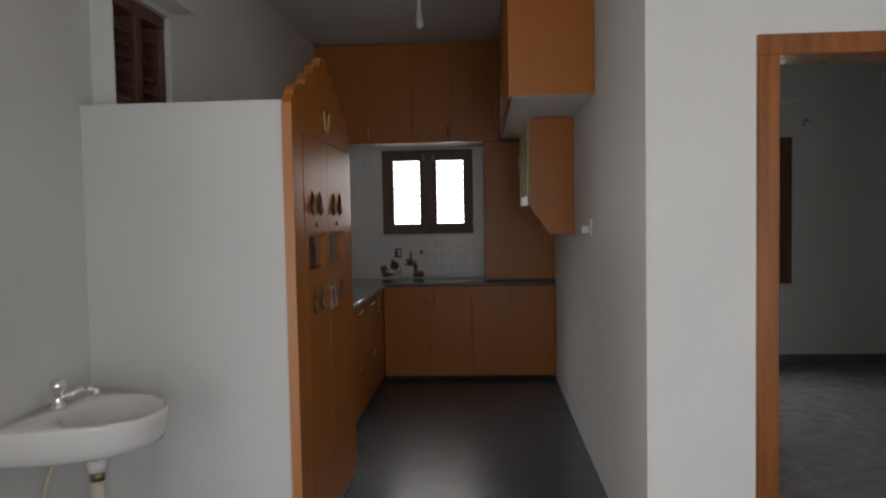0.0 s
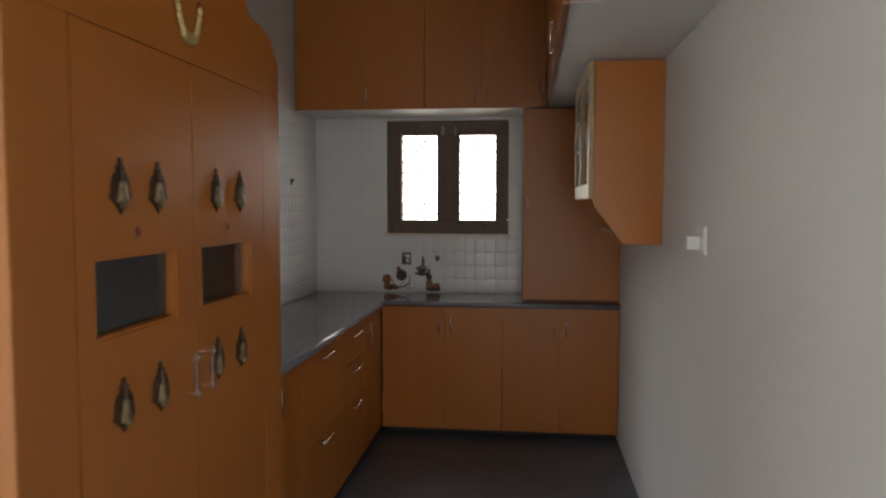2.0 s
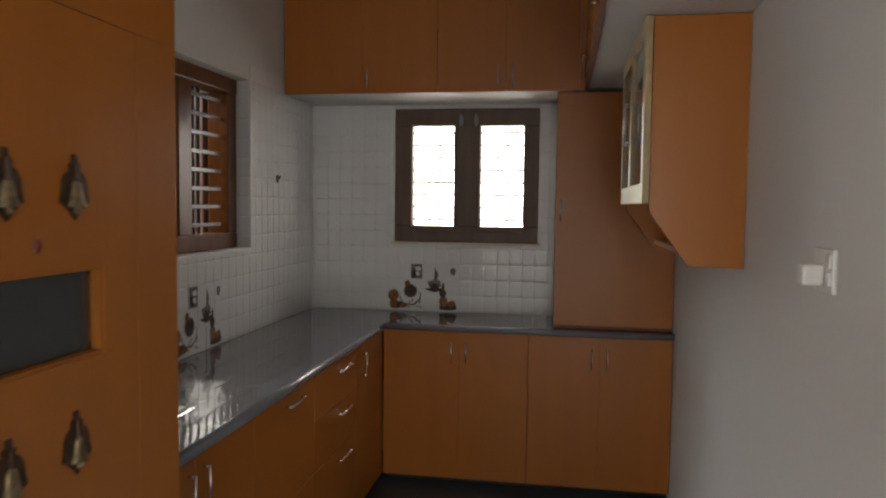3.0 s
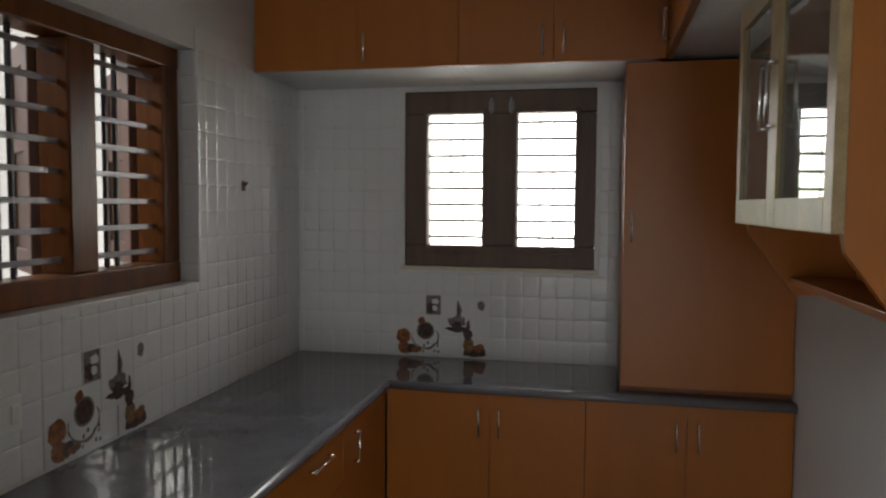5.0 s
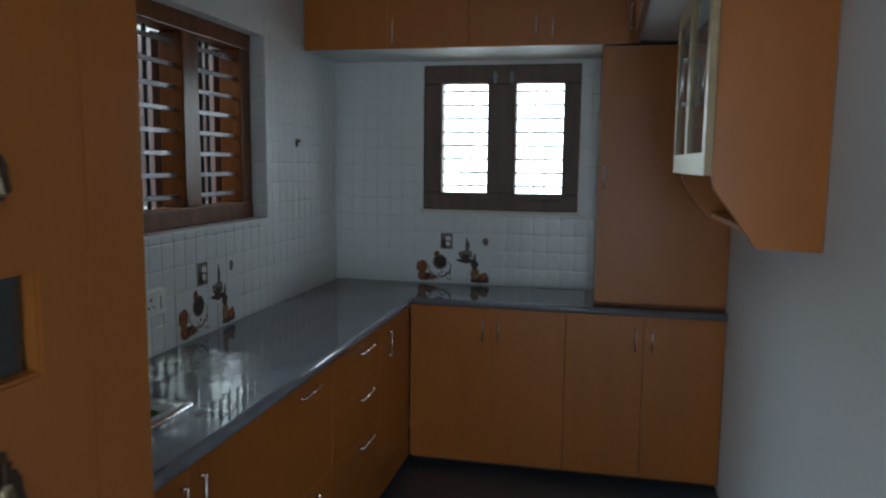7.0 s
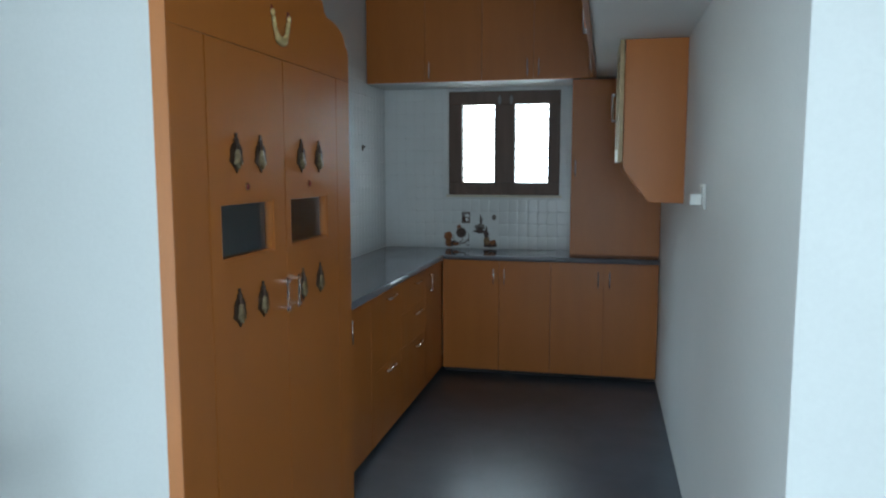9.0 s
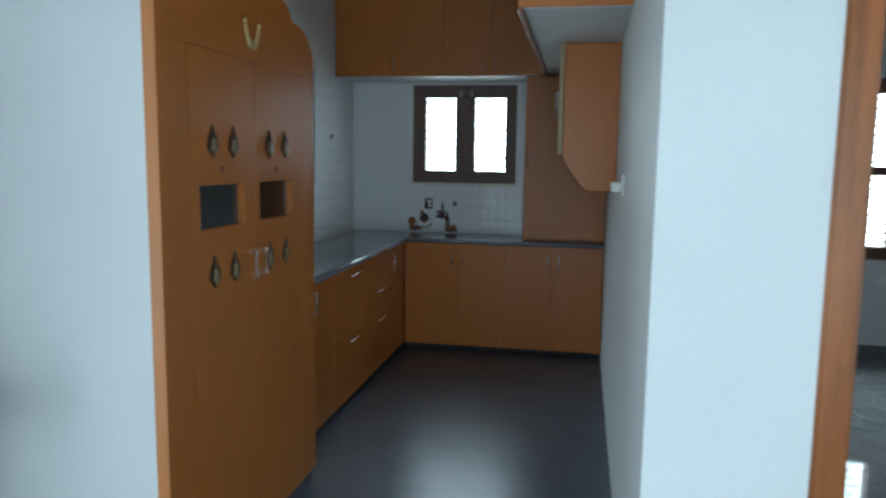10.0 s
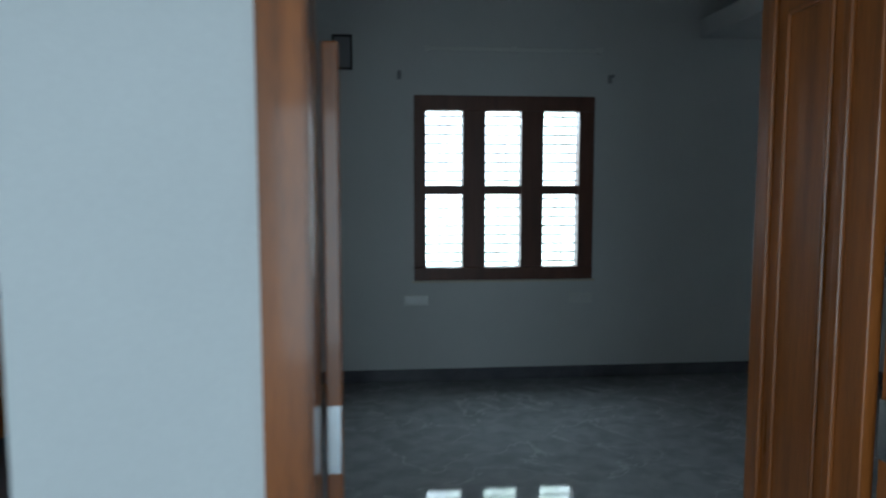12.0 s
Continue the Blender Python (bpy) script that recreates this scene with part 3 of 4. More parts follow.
# upper cabinets and lofts
UY = 6.735
cabinet("upper_cabinet", "orange-brown laminate overhead cabinet over the window", "overhead cabinets", (-1.512, UY, 2.117, -0.664, 7.195, 2.985), "-y",
        [(-1.512, -1.075, 2.117, 2.985, "door", []), (-1.075, -0.664, 2.117, 2.985, "door", [(-1.04, 2.2, True)])], underside=PAINT)
cabinet("upper_cabinet", "orange-brown laminate overhead cabinet with paired pulls", "overhead cabinets", (-0.663, UY, 2.117, 0.078, 7.195, 2.985), "-y",
        [(-0.663, -0.30, 2.117, 2.985, "door", [(-0.34, 2.2, True)]), (-0.30, 0.078, 2.117, 2.985, "door", [(-0.262, 2.2, True)])], underside=PAINT)
loft = cabinet("loft_cabinet", "orange-brown laminate loft cabinet with white underside", "overhead cabinets", (0.128, 4.375, 2.132, 0.580, 7.195, 2.985), "-x",
               [(4.376, 5.16, 2.132, 2.985, "door", [(5.12, 2.2, True)]), (5.16, 5.95, 2.132, 2.985, "door", [(5.2, 2.2, True)]),
                (5.95, 6.71, 2.132, 2.985, "door", [(6.62, 2.22, True)])], underside=PAINT)
box("end_panel", 0.109, 4.356, 2.134, 0.5795, 4.3745, 2.985, LAM, loft, 0.0015)
box("edge_strip", 0.104, 4.358, 2.121, 0.127, 6.71, 2.1315, LAMDARK, loft, 0.001)
# filler between the two lofts
box("filler", 0.0785, UY - 0.017, 2.119, 0.1275, UY, 2.985, LAM, loft, 0.001)

# tall cabinet on the counter
cabinet("tall_cabinet", "tall orange-brown laminate cabinet standing on the counter", "", (-0.032, 6.757, 0.8805, 0.579, 7.17, 2.115), "-y",
        [(-0.032, 0.579, 0.90, 2.112, "door", [(-0.002, 1.505, True)])])

# wall cabinet with glazed doors and sloping end panels
e = empty("wall_cabinet", 0.43, 5.75, 1.31)
tagged(e, "orange laminate wall cabinet with pale-framed glass doors", "cabinet")
end = [(0.581, 1.332), (0.412, 1.337), (0.292, 1.50), (0.285, 1.540), (0.285, 2.128), (0.581, 2.128)]
for a, b in ((5.30, 5.32), (6.112, 6.132)):
    bm = bmesh.new()
    add_prism(bm, end, "y", a, b)
    bmesh.ops.bevel(bm, geom=list(bm.edges), offset=0.0012, segments=1, affect="EDGES")
    make("end_panel", bm, LAM, e)
box("bottom_shelf", 0.40, 5.321, 1.368, 0.569, 6.111, 1.386, LAM, e, 0.001)
box("shelf", 0.30, 5.321, 1.548, 0.569, 6.111, 1.566, LAM, e, 0.001)
box("shelf", 0.34, 5.321, 1.83, 0.569, 6.111, 1.838, GLASS, e, 0.001)
box("back_panel", 0.570, 5.321, 1.34, 0.580, 6.111, 2.126, LAM, e, 0.001)
box("top_panel", 0.30, 5.321, 2.11, 0.569, 6.111, 2.127, LAM, e, 0.001)
for a, b, hy, ajar in ((5.277, 5.704, 5.67, 1.1), (5.708, 6.132, 5.745, 0.0)):
    dr = empty("glass_door", 0.27, (a + b) / 2, 1.535, e)
    dr.rotation_euler = (0, 0, radians(ajar))
    bm = bmesh.new()
    for r in ((a, 1.535, a + 0.048, 2.125), (b - 0.048, 1.535, b, 2.125), (a + 0.048, 1.535, b - 0.048, 1.60), (a + 0.048, 2.065, b - 0.048, 2.125)):
        add_box(bm, 0.256, r[0], r[1], 0.278, r[2], r[3], 0.002)
    make("frame", bm, PALEWOOD, dr)
    box("pane", 0.265, a + 0.05, 1.60, 0.269, b - 0.05, 2.06, GLASS, dr, 0.0)
    handle(dr, "-x", (0.256, hy, 1.83), 0.14, True)


# ---- prayer alcove ----
PX = -0.773
wall("wall_alcove_front", "y", 3.09, 3.19, XL, -0.814, 0, 1.945)
wall("wall_alcove_back", "y", 4.19, 4.285, XL, -0.814, 0, 1.945)
bm = bmesh.new()
add_box(bm, XL, 3.191, 1.865, -0.814, 4.189, 1.9445)
tagged(make("trim_4", bm, PAINT), kind="structure")
p = empty("prayer_cabinet", -0.80, 3.66, 0)
tagged(p, "orange laminate prayer cabinet front with scalloped crest and bells", "cabinet")


def arc(c, r, a0, a1, n=7, flat=1.0):
    return [(c[0] + r * math.cos(radians(a0 + (a1 - a0) * k / n)), c[1] + flat * r * math.sin(radians(a0 + (a1 - a0) * k / n))) for k in range(n + 1)]


# crest: half outline from the right end to the tip, mirrored
MID = 3.6825
half = [(4.285, 1.935), (4.272, 1.955)]
for (ya, za), (yb, zb) in (((4.25, 1.965), (4.07, 2.035)), ((4.045, 2.05), (3.92, 2.108)), ((3.90, 2.125), (3.79, 2.165)), ((3.765, 2.178), (MID, 2.224))):
    half += [(ya - (ya - yb) * (1 - math.cos(radians(15 * k))), za + (zb - za) * math.sin(radians(15 * k))) for k in range(7)]
left = [(2 * MID - y, z) for y, z in half[:-1]][::-1]
outline = half + left
bm = bmesh.new()
ol = [(4.285, 1.835)] + outline + [(2 * MID - 4.285, 1.835)]
add_prism(bm, ol, "x", PX - 0.040, PX - 0.002)
make("crest", bm, LAM, p)
Y0, Y1 = 2 * MID - 4.285, 4.285
D0, D1, DM = 3.238, 4.142, 3.688
box("stile", PX - 0.040, Y0, 0.001, PX - 0.001, D0 - 0.002, 1.8345, LAM, p, 0.002)
box("stile", PX - 0.040, D1 + 0.002, 0.07, PX - 0.001, Y1, 1.8345, LAM, p, 0.002)
box("plinth", PX - 0.04, D0, 0.001, PX - 0.02, Y1 - 0.01, 0.066, GRANITE, p, 0.001)
box("edge_band", PX - 0.0405, Y0 - 0.0045, 0.001, PX - 0.001, Y0 - 0.0005, 1.93, LAMEDGE, p, 0.0005)


def bell(parent, y, z):
    """A flat-backed bell on a dark bronze plate."""
    bm = bmesh.new()
    back = [(-0.036, 0.024), (-0.022, 0.016), (-0.008, 0.004), (0, -0.006), (0.008, 0.004), (0.022, 0.016), (0.036, 0.024), (0.031, 0.040), (0.030, 0.056), (0.022, 0.070), (0.012, 0.076),
            (0.014, 0.084), (0.006, 0.090), (0.005, 0.102), (-0.005, 0.102), (-0.006, 0.090), (-0.014, 0.084), (-0.012, 0.076), (-0.022, 0.070), (-0.030, 0.056), (-0.031, 0.040)]
    add_prism(bm, [(y + a, z + b) for a, b in back], "x", PX, PX + 0.004, mi=1)
    add_turned(bm, (PX + 0.006, y, z + 0.016), [(0.0185, 0.0), (0.0195, 0.004), (0.0145, 0.014), (0.0115, 0.028), (0.009, 0.038), (0.004, 0.043)], segs=14, flat=0.6)
    for f in bm.faces:
        f.smooth = f.material_index == 0
    add_ball(bm, (PX + 0.008, y, z + 0.011), 0.007, mi=0, u=10, v=6)
    add_rod(bm, (PX + 0.006, y, z + 0.058), (PX + 0.006, y, z + 0.088), 0.004, 8, 0.002, mi=1)
    return make("bell", bm, [BRASS, DARKBRASS], parent)


for a, b, s0, s1, bells, hy in ((D0, DM, 3.295, 3.605, (3.380, 3.522), 3.660), (DM, D1, 3.728, 4.04, (3.812, 3.962), 3.745)):
    dr = empty("door", PX - 0.012, (a + b) / 2, 0.07, p)
    a0, b0 = a + 0.0015, b - 0.0015
    bm = bmesh.new()
    x0, x1 = PX - 0.028, PX - 0.0005
    for r in ((a0, 0.07, b0, 1.256), (a0, 1.41, b0, 1.8325), (a0, 1.256, s0, 1.41), (s1, 1.256, b0, 1.41)):
        add_box(bm, x0, r[0], r[1], x1, r[2], r[3])
    bmesh.ops.remove_doubles(bm, verts=bm.verts, dist=0.0004)
    make("panel", bm, LAM, dr)
    bm = bmesh.new()
    for r in ((s0, 1.256, s0 + 0.006, 1.41), (s1 - 0.006, 1.256, s1, 1.41), (s0 + 0.006, 1.256, s1 - 0.006, 1.262), (s0 + 0.006, 1.404, s1 - 0.006, 1.41)):
        add_box(bm, x0 - 0.004, r[0], r[1], x1 - 0.004, r[2], r[3])
    make("slot_lining", bm, LAM, dr)
    box("pane", x0 + 0.002, s0 + 0.002, 1.258, x0 + 0.005, s1 - 0.002, 1.408, DARKGLASS, dr, 0)
    for y in bells:
        bell(dr, y, 1.496)
        bell(dr, y - 0.006, 1.072)
    bm = bmesh.new()
    add_box(bm, x1 + 0.013, hy - 0.0085, 1.056, x1 + 0.019, hy + 0.0085, 1.164, 0.002)
    for z in (1.068, 1.152):
        add_rod(bm, (x1, hy, z), (x1 + 0.014, hy, z), 0.005, 10, mi=1)
        add_rod(bm, (x1 + 0.0185, hy, z), (x1 + 0.021, hy, z), 0.006, 10, mi=1)
    make("handle", bm, [ACRYLIC, CHROME], dr)
    bm = bmesh.new()
    c = (PX + 0.002, (bells[0] + bells[1]) / 2 - 0.012, 1.452)
    add_ball(bm, c, 0.009, 0.6, 1, 1, mi=0)
    for k in range(6):
        an = k * math.pi / 3
        add_ball(bm, (PX + 0.001, c[1] + 0.008 * math.cos(an), c[2] + 0.008 * math.sin(an)), 0.0045, 0.5, 1, 1, 8, 6, mi=1)
    make("rosette", bm, [RED, MUSTARD], dr, smooth=True)

# gold garland under the crest
bm = bmesh.new()
for k in range(27):
    s = k / 26
    y = 3.618 + 0.112 * s
    z = 1.962 - 0.075 * (1 - abs(2 * s - 1) ** 3.6)
    yy = 3.674 + (y - 3.674) * (0.75 + 0.25 * abs(2 * s - 1))
    add_ball(bm, (PX + 0.006, yy, z), 0.0115 if 5 < k < 21 else 0.009, 0.8, 1, 1.25, 8, 6, mi=0)
for y in (3.618, 3.730):
    add_rod(bm, (PX + 0.002, y, 1.96), (PX + 0.003, y, 1.985), 0.006, 8, 0.002, mi=1)
tagged(make("garland", bm, [GOLD, RED], smooth=True), "gold beaded garland hung on the prayer cabinet crest", "ornament")

# ---- washbasin in the dining corner ----
e = empty("washbasin", XL, 2.72, 0.55)
tagged(e, "white ceramic wall-hung washbasin with chrome tap", "washbasin")
bm = bmesh.new()


def dee(scale, z, dx=0.0, n=22, wide=0.282, deep=0.452):
    """A D-shaped ring against the wall."""
    out = [bm.verts.new((XL + 0.003 + dx, 2.72 - wide * scale, z))]
    for k in range(n + 1):
        t = -math.pi / 2 + math.pi * k / n
        c, s = math.cos(t), math.sin(t)
        r = deep * (abs(c) ** 0.95) * scale
        out.append(bm.verts.new((XL + 0.01 + dx + max(r, 0.02), 2.72 + wide * scale * (abs(s) ** 0.95) * (1 if s > 0 else -1), z)))
    out.append(bm.verts.new((XL + 0.003 + dx, 2.72 + wide * scale, z)))
    return out


def bowl(scale, z, cx, n=24):
    return [bm.verts.new((cx + 0.165 * scale * math.cos(2 * math.pi * k / n), 2.72 + 0.205 * scale * math.sin(2 * math.pi * k / n), z)) for k in range(n)]


outer = [dee(0.30, 0.655), dee(0.5, 0.682), dee(0.86, 0.708), dee(0.955, 0.722), dee(0.985, 0.75), dee(1.0, 0.815), dee(1.0, 0.826), dee(0.985, 0.832)]
for a, b in zip(outer, outer[1:]):
    for k in range(len(a)):
        bm.faces.new((a[k], a[(k + 1) % len(a)], b[(k + 1) % len(b)], b[k]))
bm.faces.new(outer[0])
inner = [bowl(1.0, 0.831, XL + 0.285), bowl(0.96, 0.822, XL + 0.285), bowl(0.86, 0.765, XL + 0.28), bowl(0.55, 0.715, XL + 0.26), bowl(0.12, 0.70, XL + 0.24)]
for a, b in zip(inner, inner[1:]):
    for k in range(len(a)):
        bm.faces.new((a[k], a[(k + 1) % len(a)], b[(k + 1) % len(b)], b[k]))
bm.faces.new(inner[-1])
rim_edges = [e2 for e2 in bm.edges if all(v in set(outer[-1]) for v in e2.verts)] + [e2 for e2 in bm.edges if all(v in set(inner[0]) for v in e2.verts)]
bmesh.ops.triangle_fill(bm, use_beauty=True, edges=rim_edges)
make("basin", bm, CERAMIC, e, smooth=True)
bm = bmesh.new()
add_turned(bm, (XL + 0.075, 2.735, 0.832), [(0.027, 0), (0.027, 0.008), (0.02, 0.014), (0.019, 0.062), (0.026, 0.07), (0.027, 0.088), (0.02, 0.1), (0.008, 0.104)])
add_rod(bm, (XL + 0.08, 2.735, 0.862), (XL + 0.15, 2.765, 0.895), 0.012, 12)
add_rod(bm, (XL + 0.15, 2.765, 0.895), (XL + 0.19, 2.78, 0.888), 0.011, 12)
add_rod(bm, (XL + 0.188, 2.779, 0.892), (XL + 0.192, 2.781, 0.868), 0.012, 12)
make("tap", bm, CHROME, e, smooth=True)
bm = bmesh.new()
add_rod(bm, (XL + 0.125, 2.72, 0.777), (XL + 0.118, 2.72, 0.779), 0.009, 12)
make("overflow", bm, BLACKBAR, e)
bm = bmesh.new()
add_rod(bm, (XL + 0.215, 2.72, 0.615), (XL + 0.215, 2.72, 0.665), 0.034, 16)
add_rod(bm, (XL + 0.215, 2.72, 0.582), (XL + 0.215, 2.72, 0.615), 0.026, 16, mi=1)
add_rod(bm, (XL + 0.215, 2.72, 0.33), (XL + 0.215, 2.72, 0.582), 0.023, 16, mi=2)
add_rod(bm, (XL + 0.215, 2.72, 0.345), (XL + 0.004, 2.72, 0.32), 0.02, 16, mi=2)
make("drain_pipe", bm, [CERAMIC, BRASS, PVC], e, smooth=True)
bm = bmesh.new()
add_rod(bm, (XL + 0.003, 2.66, 0.50), (XL + 0.06, 2.66, 0.50), 0.014, 12)
add_rod(bm, (XL + 0.05, 2.66, 0.48), (XL + 0.05, 2.66, 0.53), 0.012, 12)
add_rod(bm, (XL + 0.05, 2.66, 0.53), (XL + 0.075, 2.72, 0.70), 0.007, 10, mi=1)
make("supply_valve", bm, [BRASS, PVC], e, smooth=True)


# ---- fittings ----
e = empty("ceiling_bulb", -0.463, 5.4, 2.78)
tagged(e, "bare white ceiling bulb in a short holder", "lamp")
bm = bmesh.new()
add_rod(bm, (-0.463, 5.4, 2.88), (-0.463, 5.4, 2.9995), 0.012, 12)
add_rod(bm, (-0.463, 5.4, 2.985), (-0.463, 5.4, 2.9995), 0.045, 20)
add_rod(bm, (-0.463, 5.4, 2.86), (-0.463, 5.4, 2.90), 0.02, 14)
make("holder", bm, PLASTIC, e)
bm = bmesh.new()
add_turned(bm, (-0.463, 5.4, 2.775), [(0.006, 0), (0.018, 0.006), (0.026, 0.022), (0.026, 0.05), (0.019, 0.084)])
make("bulb", bm, CERAMIC, e, smooth=True)

e = empty("wall_switch", XR, 4.57, 1.35)
tagged(e, "white plastic wall switch with a plug-in box", "switch")
box("plate", XR - 0.010, 4.50, 1.345, XR - 0.0005, 4.62, 1.44, PLASTIC, e, 0.003)
box("holder", XR - 0.055, 4.545, 1.36, XR - 0.0105, 4.585, 1.405, PLASTIC, e, 0.006)
for z in (1.362, 1.40):
    box("rocker", XR - 0.014, 4.508, z, XR - 0.0105, 4.532, z + 0.03, CERAMIC, e, 0.002)

e = empty("power_socket", XT, 5.30, 1.025)
tagged(e, "white double power socket on the tiled wall", "socket")
box("plate", XT - 0.002, 5.185, 1.027, XT + 0.028, 5.423, 1.118, PLASTIC, e, 0.004)
for y in (5.25, 5.33):
    box("module", XT + 0.0285, y - 0.033, 1.042, XT + 0.031, y + 0.035, 1.103, CERAMIC, e, 0.001)
    bm = bmesh.new()
    for dy, dz, r in ((0, 0.016, 0.0055), (-0.014, -0.010, 0.0042), (0.014, -0.010, 0.0042)):
        add_rod(bm, (XT + 0.030, y + dy, 1.072 + dz), (XT + 0.0325, y + dy, 1.072 + dz), r, 10)
    make("pin_hole", bm, BLACKBAR, e)
box("rocker", XT + 0.0285, 5.385, 1.05, XT + 0.034, 5.408, 1.095, CERAMIC, e, 0.002)

bm = bmesh.new()
add_box(bm, XT - 0.002, 6.608, 1.632, XT + 0.004, 6.632, 1.672, 0.002)
add_rod(bm, (XT, 6.62, 1.655), (XT + 0.014, 6.62, 1.658), 0.004, 8)
add_rod(bm, (XT + 0.014, 6.62, 1.658), (XT + 0.016, 6.62, 1.668), 0.004, 8)
tagged(make("wall_hook", bm, DARKBRASS), "small dark metal hook screwed to the tiles", "hook")

# bedroom: curtain rail, bracket, sockets and the open box high on the wall
e = empty("curtain_rail", 2.22, YB, 2.46)
tagged(e, "white curtain rail above the bedroom window", "curtain rail")
bm = bmesh.new()
add_box(bm, 1.56, YB - 0.05, 2.455, 2.88, YB - 0.03, 2.485, 0.006)
make("rail", bm, PLASTIC, e)
for x in (1.58, 2.22, 2.86):
    bm = bmesh.new()
    add_box(bm, x - 0.02, YB - 0.055, 2.448, x + 0.02, YB - 0.001, 2.492, 0.004)
    make("bracket", bm, PLASTIC, e)
for x, z in ((2.955, 2.27), (1.38, 2.28)):
    bm = bmesh.new()
    add_box(bm, x - 0.015, YB - 0.006, z - 0.03, x + 0.015, YB - 0.0005, z + 0.03, 0.002)
    add_rod(bm, (x, YB - 0.003, z + 0.01), (x, YB - 0.07, z + 0.01), 0.007)
    add_ball(bm, (x, YB - 0.07, z + 0.012), 0.014)
    tagged(make("curtain_hook", bm, GREYPL, smooth=True), "small metal curtain hook on the bedroom wall", "hook", "curtain hooks")
for x in (1.50, 2.755):
    e = empty("wall_socket", x, YB, 0.58)
    tagged(e, "white socket plate on the bedroom wall", "socket", "bedroom sockets")
    box("plate", x - 0.09, YB - 0.012, 0.585, x + 0.09, YB - 0.0005, 0.665, PLASTIC, e, 0.003)
    for k in (-0.045, 0.015):
        box("module", x + k - 0.02, YB - 0.015, 0.603, x + k + 0.028, YB - 0.0125, 0.648, CERAMIC, e, 0.001)
e = empty("junction_box", 0.99, YB, 2.30)
tagged(e, "open dark junction box high on the bedroom wall", "junction box")
bm = bmesh.new()
for r in ((0.90, 2.31, 1.045, 2.325), (0.90, 2.54, 1.045, 2.555), (0.90, 2.325, 0.915, 2.54), (1.03, 2.325, 1.045, 2.54)):
    add_box(bm, r[0], YB - 0.04, r[1], r[2], YB - 0.001, r[3], 0.002)
make("rim", bm, BLACKBAR, e)
box("back", 0.914, YB - 0.012, 2.324, 1.031, YB - 0.001, 2.541, GREYPL, e, 0.001)
# concrete shelf along the bedroom's far side
bm = bmesh.new()
add_box(bm, 3.64, YF + 0.2, 2.585, BX2 - 0.001, YB - 0.001, 2.72, 0.004)
tagged(make("loft_slab", bm, PAINT), "white concrete loft slab along the bedroom wall", kind="structure")

# ---- outside ----
GLOW = bpy.data.materials.new("hazy_bright_distance")
GLOW.use_nodes = True
gn = GLOW.node_tree
gn.nodes.remove(gn.nodes["Principled BSDF"])
em = gn.nodes.new("ShaderNodeEmission")
gpos = gn.nodes.new("ShaderNodeNewGeometry")
gnoise = gn.nodes.new("ShaderNodeTexNoise")
gnoise.inputs["Scale"].default_value, gnoise.inputs["Detail"].default_value = 0.35, 6
gramp = gn.nodes.new("ShaderNodeValToRGB")
gramp.color_ramp.elements[0].position, gramp.color_ramp.elements[1].position = 0.36, 0.5
gramp.color_ramp.elements[0].color, gramp.color_ramp.elements[1].color = (0.86, 0.95, 0.76, 1), (1, 1, 1, 1)
gn.links.new(gpos.outputs["Position"], gnoise.inputs["Vector"])
gn.links.new(gnoise.outputs[0], gramp.inputs[0])
gn.links.new(gramp.outputs[0], em.inputs[0])
em.inputs[1].default_value = 7.0
gn.links.new(em.outputs[0], gn.nodes["Material Output"].inputs[0])
for nm, a, b in (("backdrop_north", (-9, 14), (14, 14)),):
    bm = bmesh.new()
    bm.faces.new([bm.verts.new(v) for v in ((a[0], a[1], -2.5), (b[0], b[1], -2.5), (b[0], b[1], 8), (a[0], a[1], 8))])
    tagged(make(nm, bm, GLOW), kind="structure")
bm = bmesh.new()
add_box(bm, -60, -60, -2.9, 60, 60, -2.5)
tagged(make("ground", bm, EARTH), kind="structure")
nb = empty("neighbour_house", -4.9, 5.5, -2.5)
tagged(nb, "plain beige plastered neighbouring house", "house")
box("wall", -8.0, 1.0, -2.5, -4.6, 13.5, 3.9, PLASTER, nb, 0.02)
box("roof", -8.2, 0.8, 3.901, -4.4, 13.7, 4.05, PLASTER, nb, 0.02)

# unseen sunshade slab over the side window, keeps the tops of its lights dark
bm = bmesh.new()
add_prism(bm, [(XL - 0.221, 2.15), (XL - 0.221, 2.25), (XL - 0.36, 2.22), (XL - 0.36, 2.15)], "y", 4.7, 6.5)
tagged(make("sunshade", bm, PLASTER), kind="structure")

# ---- wall tiles and printed tiles ----
TW, TH = 0.0745, 0.0955
bmt = bmesh.new()
loops = []
for x, f in ((-0.006, 1.0), (0.0004, 0.985), (0.0012, 0.92), (0.0018, 0.80), (0.0021, 0.60)):
    hw, hh = f * (TW / 2 - 0.0008), TH / 2 - 0.0008 - (1 - f) * TW / 2
    loops.append([bmt.verts.new((x, p * hw, q * hh)) for p, q in ((-1, -1), (1, -1), (1, 1), (-1, 1))])
for p, q in zip(loops, loops[1:]):
    for k in range(4):
        bmt.faces.new((p[k], p[(k + 1) % 4], q[(k + 1) % 4], q[k])).smooth = p is not loops[0]
bmt.faces.new(loops[-1]).smooth = True
bmesh.ops.recalc_face_normals(bmt, faces=bmt.faces)
TILE_W = bpy.data.meshes.new("tile")
bmt.to_mesh(TILE_W)
TILE_W.materials.append(TILE)
bmt.free()
west = bpy.data.objects["wall_tiling_west"]
north = bpy.data.objects["wall_tiling_north"]
ART_Y, ART_X, ART_Z = 5.523, -1.046, 0.883   # lower corner of the printed tiles on each wall


